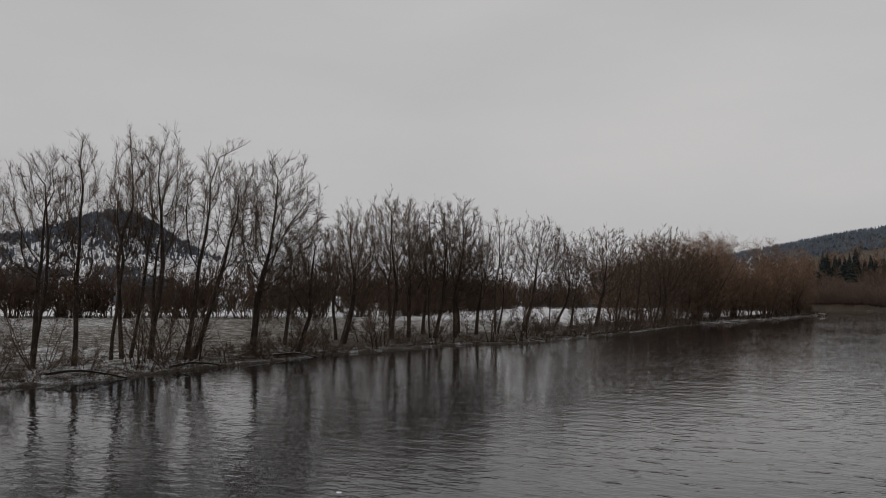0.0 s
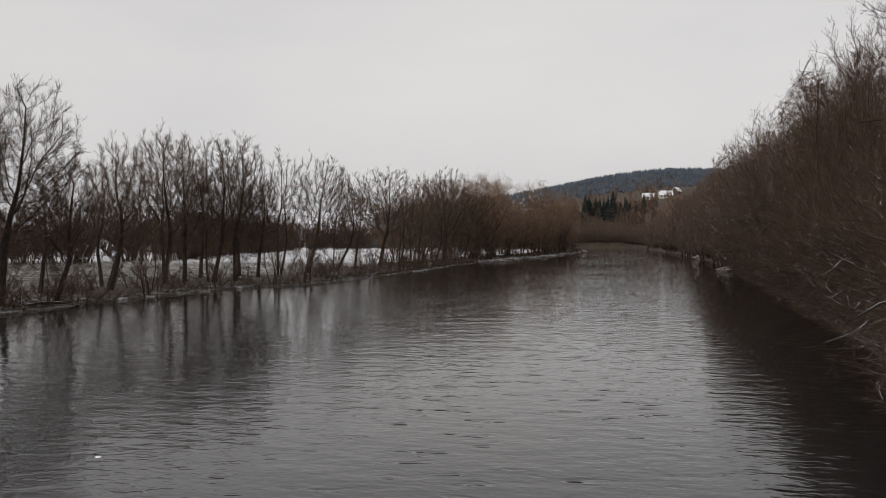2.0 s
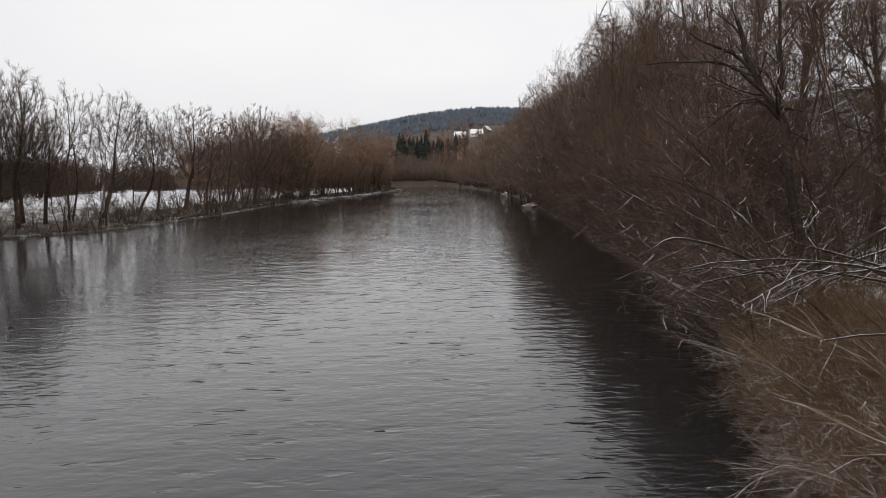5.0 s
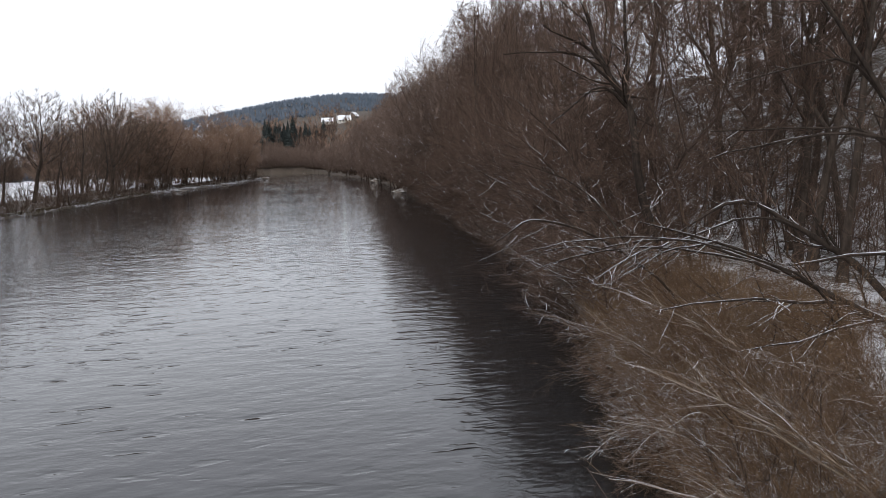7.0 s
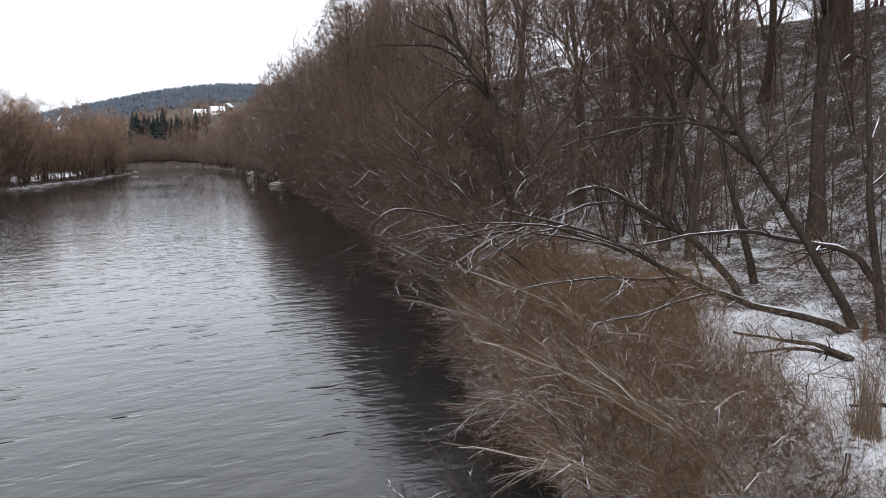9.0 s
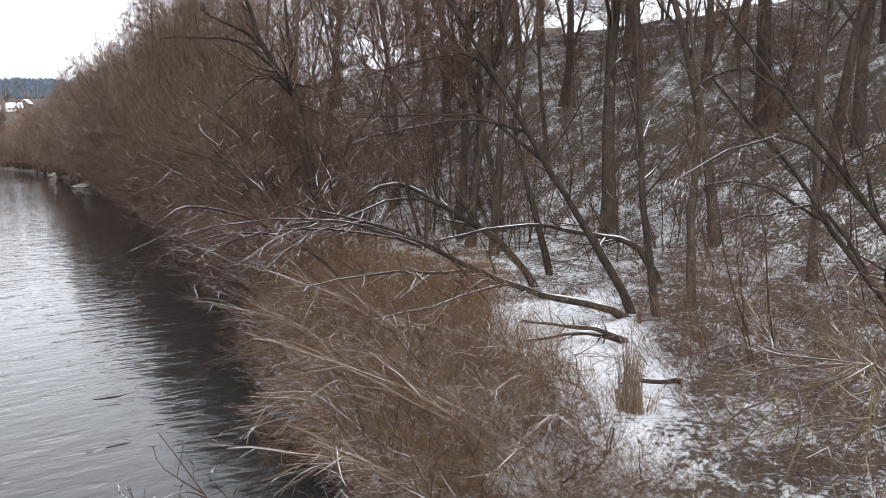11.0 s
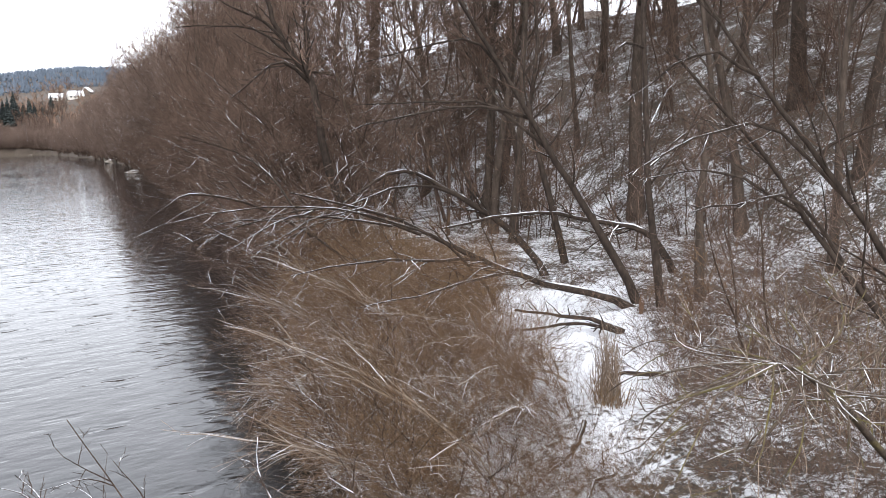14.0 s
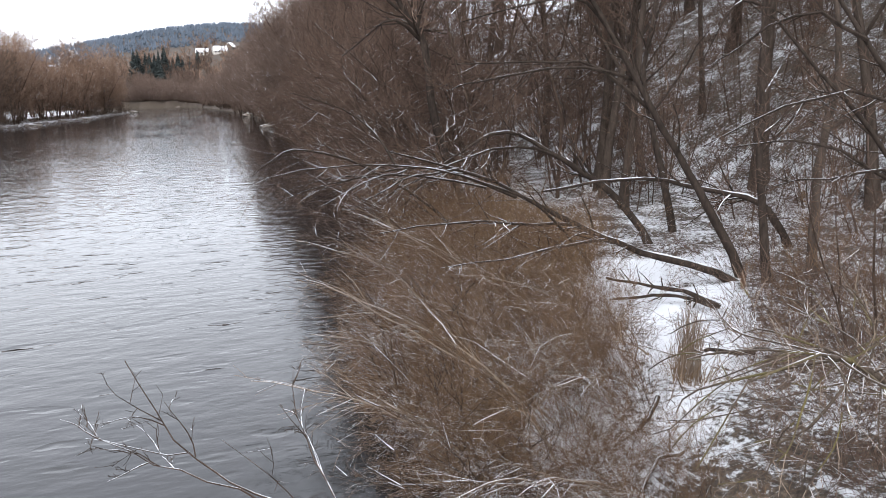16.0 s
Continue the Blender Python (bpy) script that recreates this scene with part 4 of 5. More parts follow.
spots = [(x + 1.6, y) for x, y in spots if y <= 75]
scatter(BROWN, "brown_tree", "slim leafless tree with a dense haze of brown twigs", "tree", "brown trees on the wooded bank", spots, 0.9, 1.1, swing=60)
FAR_BROWN = [crown_tree(196, 15.5, 2, -0.02, 10, 0.34, 0.03, 0.4, 9, 11, BARK_BROWN, TWIG_BANK, 0.016, 0.013, single=0, stout=0.7), crown_tree(197, 14.0, 3, -0.03, 7, 0.4, 0.02, 0.45, 9, 11, BARK_BROWN, TWIG_BANK, 0.016, 0.013, single=0, stout=0.7)]
spots = [(float(right_x(y) + rng.uniform(1.5, 4.5)), float(y)) for y in np.arange(72, 215, 4.2)] + [(float(right_x(y) + rng.uniform(6, 14)), float(y)) for y in np.arange(76, 330, 7.0)]
scatter(FAR_BROWN, "brown_tree", "leafless tree with a rounded haze of red-brown twigs", "tree", "brown trees on the wooded bank", spots, 1.02, 1.24, swing=60)

spots = [(float(x), float(y)) for x, y in zip(rng.uniform(33, 48, 14), rng.uniform(20, 64, 14))]
scatter(FAR_BROWN, "brown_tree", "leafless brown tree on the crest of the snowy slope", "tree", "brown trees on the wooded bank", spots, 0.8, 1.1)

# ---- right side: stout trees on the snowy slope ----
WOOD = [wood_tree(101, 17.0, 0.25), wood_tree(102, 15.0, 0.19, 12, 0.3), wood_tree(103, 18.0, 0.22, 14, 0.4), wood_tree(104, 13.0, 0.13, 11, 0.3)]
SLOPE = [(21.9, 23.4, 0, 1.1), (28.5, 34.0, 2, 1.0), (31.8, 42.2, 2, 1.1), (26.7, 20.3, 0, 1.05), (21.4, 17.9, 1, 0.95), (23.5, 15.5, 1, 1.0), (24.3, 30.2, 3, 1.0),
         (25.2, 15.6, 2, 0.9), (16.2, 24.3, 1, 0.9), (15.7, 22.1, 3, 1.1), (18.6, 12.6, 3, 0.9), (18.7, 29.2, 1, 1.05), (23.0, 12.3, 2, 0.9), (31.0, 31.2, 0, 0.9),
         (17.2, 26.5, 3, 1.15), (19.5, 27.0, 1, 0.8), (29.5, 25.5, 1, 1.1), (33.5, 27.0, 2, 1.0), (35.0, 36.0, 0, 1.0), (27.5, 13.0, 1, 1.0), (31.5, 18.5, 2, 1.05), (22.0, 33.0, 1, 1.0),
         (20.5, 38.5, 2, 0.95), (25.5, 41.0, 0, 1.0), (17.5, 45.0, 1, 0.95), (22.0, 50.0, 2, 1.0), (19.0, 56.0, 1, 0.95), (26.0, 58.0, 0, 1.0), (30.0, 51.0, 2, 1.0), (38.0, 48.0, 2, 1.0),
         (36.0, 58.0, 1, 1.0), (21.5, 66.0, 2, 0.95), (28.0, 72.0, 0, 0.95), (22.5, 80.0, 1, 0.95), (29.0, 88.0, 2, 0.9), (24.0, 98.0, 1, 0.9), (30.0, 108.0, 2, 0.85), (26.0, 122.0, 1, 0.85),
         (33.0, 136.0, 2, 0.8), (27.5, 150.0, 1, 0.8), (35.0, 168.0, 2, 0.8), (29.0, 186.0, 1, 0.8), (38.0, 205.0, 2, 0.8), (20.5, 8.5, 1, 1.0), (25.5, 7.0, 0, 1.0), (30.0, 10.0, 2, 1.0)]
for i, (x, y, k, size) in enumerate(SLOPE):
    m = foot(x, y, float(rng.uniform(0, 360)), size, 1.0, 0.2)
    key = ("wood", k)
    if key in masters:
        copy_thing(masters[key], m)
    else:
        masters[key] = tree_thing("slope_tree", "tall leafless tree with a stout brown trunk on the snowy slope", "tree", "trees on the wooded slope", WOOD[k], m)
tree_thing("larch_tree", "bare larch with level drooping branches above the thicket", "tree", "", larch(110, 15.6), foot(13.2, 60.0, 20))
tree_thing("larch_tree", "slim bare larch standing among the slope trees", "tree", "", larch(111, 13.5), foot(14.5, 65.0, 120))

# young trees with level, snow-lined branches in front of the slope
YOUNG = [thicket(124, 7.5, 2.6, 3, TWIG_BROWN, 24, 8, 1.1, 0.045, 0.0055, flat=0.9, long=(0.16, 0.36), w0=0.06, k1=6, lo=0.15), thicket(125, 5.5, 2.4, 4, TWIG_BROWN, 20, 8, 0.9, 0.035, 0.0055, (-0.15, 0), flat=0.9, long=(0.2, 0.42), w0=0.06, k1=6, lo=0.15)]
spots = [(float(rng.uniform(17.0, 34)), float(rng.uniform(13, 46))) for _ in range(34)]
scatter(YOUNG, "young_tree", "slender young leafless tree with level snow-lined branches", "tree", "young trees on the slope", spots, 0.8, 1.3)

# saplings and thin brush on the slope and the flat below it
SAPLING = [thicket(121, 2.6, 1.5, 4, TWIG_BROWN, 12, 5, 0.9, 0.016, 0.0045, k1=5, k2=3, flat=0.4), thicket(122, 1.7, 1.6, 5, TWIG_BROWN, 11, 5, 0.5, 0.012, 0.0045, k1=5, k2=3, flat=0.3), thicket(123, 3.8, 1.6, 3, TWIG_BROWN, 15, 6, 1.1, 0.022, 0.005, k1=5, k2=3, flat=0.6)]
spots = []
while len(spots) < 150:
    x, y = float(rng.uniform(11.5, 34)), float(rng.uniform(5, 46))
    if abs((x - 7.6) * 0.8 - (y - 8.0) * 0.55) > 1.6 or y > 17:
        spots.append((x, y))
scatter(SAPLING, "sapling", "thin leafless sapling in the thin snow", "shrub", "saplings below the trees", spots, 0.7, 1.2)


# ---- right bank near the bridge: single trees with their own bends ----
def bent_tree(name, label, stem, r0, limbs, twig_mat, bark_mat, seed, twigs=9, fine=6, r_tip=0.25, spread=(25, 65), group=""):
    """A tree along given bends of its stem, with given bends of its main limbs, side branches and twigs."""
    r = np.random.default_rng(seed)
    low = np.array(stem[0])
    k = 16
    P0 = (line_of(stem, k) - low + r.normal(size=(k, 3)) * 0.012)[None]
    R0 = r0 * np.linspace(1, r_tip, k)[None] * (1 + 0.06 * r.normal(size=(1, k)))
    R0[0, 0] *= 1.3
    P0[0, 0, 2] -= 0.25
    pieces = [("trunk", mesh_of("trunk", *tubes(P0, R0, 9), bark_mat, True))]
    lines, radii = [P0[:, ::2]], [R0[:, ::2]]
    for bends, rl in limbs:
        PL = (line_of(bends, 8) - low + r.normal(size=(8, 3)) * 0.015)[None]
        RL = rl * np.linspace(1, 0.22, 8)[None]
        pieces.append(("limb", mesh_of("limb", *tubes(PL, RL, 6), bark_mat)))
        lines.append(PL)
        radii.append(RL)
    P1, R1 = np.concatenate(lines), np.concatenate(radii)
    P2, R2 = offshoots(r, P1, R1, twigs, 0.3, 1.0, spread, (0.12, 0.34), 0.42, 6, 0.12, (-0.1, -0.05, 0.15), 0.3, 0.006, 0.2)
    P3, R3 = offshoots(r, P2, R2, fine, 0.15, 1.0, (25, 65), (0.25, 0.55), 0.65, 4, 0.14, (0, 0, 0.1), 0.4, 0.0035)
    P4, R4 = offshoots(r, P3, R3, 3, 0.2, 1.0, (25, 65), (0.3, 0.6), 0.7, 3, 0.14, (0, 0, 0.1), 0.5, 0.0028)
    pieces += each("branch", P2, R2, 4, bark_mat)
    pieces.append(("crown", mesh_of("crown", *joined([tubes(P3, R3, 3), tubes(P4, R4, 3)]), twig_mat)))
    return tree_thing(name, label, "tree", group, pieces, pose(*stem[0]))


def over(x, y, up):
    return (x, y, ground_at(x, y) + up)


bent_tree("leaning_alder", "slender dark alder leaning to the river, snowy arching limbs", [over(13.0, 12.8, 0), (12.4, 13.5, 2.6), (11.6, 14.0, 4.2), (10.55, 14.6, 6.4), (9.4, 15.1, 8.4)], 0.1,
          [([(11.66, 14.2, 4.3), (10.5, 14.5, 5.2), (9.5, 14.7, 5.3), (7.7, 15.0, 5.3)], 0.05), ([(11.4, 14.4, 4.9), (10.0, 14.4, 5.2), (8.4, 14.5, 5.0), (7.4, 14.5, 4.8)], 0.045),
           ([(11.0, 14.7, 5.8), (10.4, 14.8, 6.5), (9.2, 14.9, 6.4), (7.9, 15.0, 6.1)], 0.04)], TWIG_BROWN, BARK_SNOWY, 131)
bent_tree("forked_alder", "stout forked alder in the thicket with snow along its level limbs", [over(10.9, 22.9, 0), (9.8, 22.75, 3.65), (9.52, 22.84, 6.08), (9.06, 22.94, 6.89), (8.52, 22.99, 7.97), (8.3, 22.94, 8.9)], 0.14,
          [([(9.06, 22.94, 6.89), (8.4, 22.78, 7.41), (7.67, 22.74, 7.76), (6.87, 22.74, 7.74), (5.82, 22.66, 7.7)], 0.05), ([(8.85, 22.96, 7.33), (8.3, 22.86, 7.87), (7.61, 22.81, 8.14), (6.92, 22.72, 8.49)], 0.06),
           ([(9.41, 22.87, 6.26), (8.68, 22.54, 6.78), (8.07, 22.43, 6.61), (7.44, 22.44, 6.08), (6.95, 22.38, 5.75)], 0.055), ([(9.28, 22.88, 6.6), (9.75, 23.05, 6.51), (10.29, 23.18, 6.44)], 0.05),
           ([(9.32, 22.88, 6.5), (9.47, 22.96, 7.38), (9.44, 23.06, 8.33), (9.44, 23.1, 10.2), (9.5, 23.2, 12.0)], 0.075)], TWIG_BROWN, BARK_SNOWY, 143, 12, 7, 0.35)
bent_tree("reaching_alder", "low alder reaching out over the water with snowy long limbs", [over(10.6, 14.6, 0), (9.6, 14.0, 2.0), (8.71, 13.84, 2.75), (6.95, 14.17, 3.4), (4.99, 13.97, 3.54), (3.8, 13.79, 3.41)], 0.036,
          [([(8.0, 14.0, 3.0), (6.8, 14.9, 3.2), (5.4, 15.4, 3.1), (4.3, 15.6, 2.8)], 0.025), ([(6.5, 14.15, 3.4), (5.6, 13.6, 3.3), (4.6, 13.2, 2.9)], 0.02)], TWIG_BROWN, BARK_SNOWY, 144, 12, 6, 0.15)
bent_tree("reaching_alder", "arching alder limbs hanging over the river, lined with snow", [over(9.4, 18.6, 0), (8.2, 18.0, 2.0), (6.52, 17.47, 3.14), (5.07, 16.84, 3.65), (4.37, 16.56, 3.55), (3.82, 16.31, 3.19)], 0.042,
          [([(7.6, 17.9, 2.4), (7.16, 19.0, 3.7), (6.56, 19.6, 4.33), (5.09, 19.12, 4.84)], 0.035), ([(7.2, 17.7, 2.8), (6.0, 18.4, 2.9), (4.8, 18.6, 2.6)], 0.025)], TWIG_BROWN, BARK_SNOWY, 145, 12, 6, 0.15)
bent_tree("slim_alder", "slim upright alder with few snow-edged twigs", [over(13.1, 12.3, 0), (13.06, 12.6, 2.8), (13.2, 12.85, 4.6), (13.4, 13.2, 7.4), (13.55, 13.6, 10.6)], 0.09,
          [([(13.3, 13.05, 6.2), (12.6, 12.8, 6.25), (12.1, 12.7, 5.85), (11.6, 12.5, 5.2)], 0.03)], TWIG_BROWN, BARK_SNOWY, 132, 7)
bent_tree("swamp_alder", "upright alder with a reddish swollen foot in the snow", [over(14.25, 12.4, 0), (14.4, 12.6, 2.9), (14.8, 12.7, 4.8), (14.9, 13.0, 6.7), (14.8, 13.5, 9.6)], 0.11, [], TWIG_BROWN, BARK_OAK, 133, 8)
bent_tree("crooked_alder", "crooked thin alder at the edge of the flat", [over(14.75, 17.9, 0), (14.5, 18.4, 3.1), (14.3, 18.8, 5.0), (14.75, 19.0, 7.1), (14.7, 19.5, 10.2)], 0.1, [], TWIG_BROWN, BARK_SNOWY, 134, 9)
bent_tree("fallen_alder", "half-fallen alder lying out over the bushes, snow along its top", [over(12.8, 12.55, 0.05), (11.25, 13.6, 1.5), (9.9, 14.2, 2.1), (8.3, 14.6, 3.05), (6.3, 14.95, 3.7)], 0.095,
          [([(9.9, 14.2, 2.1), (8.6, 13.6, 2.3), (7.2, 13.2, 2.5), (5.6, 12.8, 2.5)], 0.04), ([(8.8, 14.5, 2.7), (7.6, 15.4, 3.2), (6.4, 16.0, 3.2), (5.0, 16.4, 2.8)], 0.04),
           ([(10.6, 14.0, 1.8), (9.2, 13.2, 1.9), (7.8, 12.2, 2.0), (6.2, 11.4, 2.1)], 0.035), ([(7.7, 14.7, 3.3), (6.6, 14.4, 3.2), (5.4, 14.2, 2.7)], 0.025)], TWIG_SHRUB, BARK_SNOWY, 135, 18, 7, 0.12)
bent_tree("arched_alder", "alder stem arched low to the water side", [over(15.9, 14.9, 0), (15.4, 15.4, 2.0), (14.4, 16.0, 2.3), (12.5, 16.05, 2.7), (10.2, 16.3, 2.5)], 0.1, [], TWIG_BROWN, BARK_SNOWY, 136, 14, 6)
bent_tree("bowed_alder", "bowed alder reaching over the bushes with drooping tip", [over(13.1, 16.3, 0), (12.3, 17.0, 2.3), (11.1, 17.5, 3.2), (9.8, 17.7, 3.8), (8.4, 17.8, 3.1)], 0.1,
          [([(11.1, 17.5, 3.2), (9.6, 16.8, 3.5), (8.0, 16.4, 3.2), (6.4, 16.2, 2.6)], 0.04)], TWIG_BROWN, BARK_SNOWY, 137, 16, 7)
bent_tree("slanting_alder", "dark alder stem slanting up towards the river with curved snowy limbs", [over(11.3, 4.75, 0), (10.6, 5.4, 2.5), (10.1, 5.9, 3.7), (9.5, 6.5, 4.9), (9.1, 7.8, 6.9)], 0.06,
          [([(10.0, 6.0, 3.9), (9.3, 6.4, 4.65), (8.5, 6.6, 4.6), (7.5, 6.7, 4.2)], 0.026), ([(9.4, 6.65, 5.2), (8.8, 6.8, 5.5), (8.2, 6.9, 5.25), (7.7, 6.9, 5.0)], 0.024),
           ([(9.85, 6.2, 4.3), (10.05, 5.9, 4.55), (10.3, 5.5, 4.7), (10.6, 5.1, 4.65)], 0.022)], TWIG_BROWN, BARK_SNOWY, 138, 10)
bent_tree("slanting_alder", "slim alder stem slanting beside its twin, limbs lined with snow", [over(11.15, 4.6, 0), (10.5, 5.4, 2.05), (9.9, 5.95, 3.1), (9.3, 6.55, 4.4), (8.6, 7.15, 5.5)], 0.055,
          [([(9.98, 5.94, 3.1), (9.4, 6.15, 3.85), (8.8, 6.3, 3.85), (8.1, 6.4, 3.8)], 0.024), ([(9.6, 6.25, 3.7), (8.9, 6.5, 4.1), (8.3, 6.6, 4.2), (7.7, 6.7, 4.15)], 0.022)], TWIG_BROWN, BARK_SNOWY, 139, 10)


def gnarled_shrub(name, label, bends, r0, centre, size, points, seed, bark_mat, twig_mat):
    """A low crooked shrub: a slanting stem whose forks fill the given room with short knotty branches and stiff twigs."""
    r = np.random.default_rng(seed)
    low = np.array(bends[0])
    stem = line_of(bends, 22) - low + r.normal(size=(22, 3)) * 0.012
    stem[0, 2] -= 0.2
    v = unit(r.normal(size=(points, 3))) * r.uniform(0, 1, (points, 1)) ** (1 / 2.2)
    cloud = np.array(centre) - low + v * size
    grown_nodes, grown_parent, _ = grow(r, [stem[0]], [stem[-1]], cloud, 0.11, 1.6, 0.2, 0.02, 0.35, 60)
    first_count = max(int(np.linalg.norm(stem[-1] - stem[0]) / 0.11), 3)
    u = np.linspace(0, 21, first_count)
    bent = np.stack([np.interp(u, np.arange(22), stem[:, c]) for c in range(3)], 1)
    shift = bent - grown_nodes[:first_count]
    # the branches keep their forks and follow the bend of the stem
    offset = np.zeros_like(grown_nodes)
    for i in range(len(grown_nodes)):
        offset[i] = shift[i] if i < first_count else offset[grown_parent[i]]
    P, R = chains(grown_nodes + offset, grown_parent, 0.0042, 0.42, 9)
    R *= np.minimum(1.0, r0 / R)
    PT, RT = twigs_on(r, P, R, 12.0, (0.08, 0.32), 0.003, 0.1, 0.05, 0.9, 0.016)
    pieces = [("trunk", mesh_of("trunk", *tubes(P[:1], R[:1], 9), bark_mat, True))] + each("branch", P[1:30], R[1:30], 6, bark_mat)
    pieces += [("brushwood", mesh_of("brushwood", *tubes(P[30:], R[30:], 5), bark_mat)), ("crown", mesh_of("crown", *tubes(PT, RT, 3), twig_mat))]
    return tree_thing(name, label, "shrub", "", pieces, pose(*bends[0]))


gnarled_shrub("lichen_shrub", "low crooked shrub with yellow-green lichen and snow on its branches", [over(9.3, 4.3, 0), (8.14, 4.18, 1.95), (7.1, 3.85, 2.7), (6.3, 3.55, 3.15), (5.6, 3.35, 3.35)], 0.04,
              (7.1, 4.0, 2.45), (1.9, 1.3, 0.75), 700, 140, BARK_LICHEN, TWIG_PALE)

# ---- the wide bush between trail and water ----
BUSH = [thicket(151, 3.4, 2.7, 46, TWIG_SHRUB, 13, 6, 0.14, 0.008, 0.0024, (-0.6, -0.12), 5, 3, 0.12, 0.06, 0.08, (0.25, 0.6)), thicket(152, 2.9, 2.6, 46, TWIG_SHRUB, 13, 6, 0.1, 0.007, 0.0024, (-0.55, -0.3), 5, 3, 0.12, 0.06, 0.08, (0.25, 0.6)),
        thicket(153, 3.4, 2.4, 44, TWIG_SHRUB, 13, 6, 0.2, 0.008, 0.0024, (-0.6, 0.15), 5, 3, 0.12, 0.06, 0.08, (0.25, 0.6))]
spots = [(x + 0.55, y) for x, y in [(6.0, 8.6), (6.4, 10.0), (6.5, 11.4), (7.5, 12.0), (7.0, 13.3), (6.6, 14.6), (8.2, 14.2), (7.9, 15.6), (7.5, 17.0), (9.0, 16.8), (8.4, 18.6), (9.6, 19.4), (9.1, 21.2), (10.4, 22.0), (9.8, 24.2), (5.8, 7.0), (5.6, 5.6), (7.2, 9.2), (7.4, 10.6), (5.4, 9.6), (5.7, 12.2), (6.0, 13.4), (7.0, 7.8), (6.6, 6.4), (6.2, 5.0), (5.4, 4.4), (5.1, 7.9), (5.3, 11.0), (8.3, 11.6), (7.7, 9.8), (8.1, 10.6), (8.5, 12.6), (7.2, 8.4), (9.0, 13.6)]]
first = {}
for i, (x, y) in enumerate(spots):
    k = i % 3
    m = foot(x, y, float(rng.uniform(-40, 40)), float(rng.uniform(0.6, 0.74)) if y < 13.5 else float(rng.uniform(0.85, 1.1)), 1.0)
    if k in first:
        copy_thing(first[k], m)
    else:
        first[k] = tree_thing("willow_shrub", "dense tangle of arching brown willow shoots beside the water", "shrub", "shrubs between trail and water", BUSH[k], m)

def long_shoots(seed, n, reach):
    """Long stems that rise from one foot and arch out nearly level towards the water, with flat side twigs."""
    r = np.random.default_rng(seed)
    start = r.normal(size=(n, 3)) * (0.35, 0.4, 0)
    way = np.stack([np.full(n, -0.8), r.normal(size=n) * 0.5, r.uniform(0.75, 1.5, n)], 1)
    P0, R0 = shoots(r, start, way, reach * r.uniform(0.65, 1.15, n), r.uniform(0.012, 0.02, n), 14, 0.085, (-0.5, 0, -0.75), 0.28)
    P1, R1 = offshoots(r, P0, R0, 9, 0.2, 1.0, (15, 45), (0.2, 0.5), 0.62, 8, 0.06, (-0.15, 0, -0.1), 0.4, 0.0055, 0.6)
    P2, R2 = offshoots(r, P1, R1, 6, 0.1, 0.95, (20, 55), (0.2, 0.5), 0.55, 4, 0.09, (-0.1, 0, 0.0), 0.5, 0.003, 0.4)
    return each("stem", P0, R0, 6, TWIG_ROD) + [("crown", mesh_of("crown", *tubes(P2, R2, 3), TWIG_SHRUB)), ("brushwood", mesh_of("brushwood", *tubes(P1, R1, 4), TWIG_PALE))]


RODS = [long_shoots(154, 5, 3.3), long_shoots(155, 5, 2.8), long_shoots(156, 4, 3.8), long_shoots(157, 4, 3.0)]
first = {}
for i, (x, y) in enumerate([(8.6, 9.6), (7.9, 9.0), (7.2, 8.3), (8.4, 10.6), (7.6, 10.1), (6.8, 9.5), (8.9, 11.7), (8.1, 11.5), (7.3, 11.1), (6.5, 10.6), (8.7, 12.8), (7.8, 12.6), (6.9, 12.2), (9.4, 13.8), (8.4, 13.9),
                            (7.4, 13.6), (9.8, 15.2), (8.8, 15.4), (7.8, 15.0), (6.4, 7.6), (6.6, 6.6), (5.9, 6.0), (6.0, 8.6), (10.2, 16.8), (9.3, 17.2), (6.9, 5.6), (6.2, 4.8), (5.9, 11.6), (6.3, 13.0), (10.8, 19.0)]):
    m = foot(x, y, float(rng.uniform(-75, 65) if i % 3 else rng.uniform(-30, 30)), float(rng.uniform(0.75, 1.1)), 1.0)
    if i % 4 in first:
        copy_thing(first[i % 4], m)
    else:
        first[i % 4] = tree_thing("arching_rods", "long pale arching shoots with snow lying on them", "shrub", "long shoots over the shrubs", RODS[i % 4], m)

# thinner brush on the other side of the trail and towards the bridge
BRUSH = [thicket(161, 1.5, 1.7, 10, TWIG_BROWN, 9, 5, 0.35, 0.009, 0.0032, (-0.2, 0.0), 5, 3), thicket(162, 1.7, 1.5, 8, TWIG_SHRUB, 9, 5, 0.6, 0.01, 0.0032, k1=5, k2=3), thicket(163, 1.2, 1.7, 11, TWIG_BROWN, 9, 5, 0.25, 0.008, 0.0032, (-0.2, 0.2), 5, 3)]
spots = [(9.4, 6.6), (8.8, 5.2), (10.4, 7.6), (11.2, 6.4), (10.2, 5.2), (12.2, 8.2), (11.6, 9.4), (13.0, 6.8), (13.4, 9.6), (14.6, 8.2), (12.4, 5.0), (14.2, 5.8), (15.4, 10.2), (16.4, 8.2), (8.0, 4.0), (9.4, 3.6),
         (10.4, 9.4), (11.4, 8.4), (12.6, 12.4), (13.8, 14.6), (15.2, 13.4), (12.0, 14.8), (11.0, 3.8), (15.8, 6.2), (17.4, 10.4), (16.6, 12.0), (6.6, 3.4), (12.8, 10.8)]
scatter(BRUSH, "brush", "thin grey-brown leafless brush in shallow snow", "shrub", "brush beside the trail", spots, 0.8, 1.15)
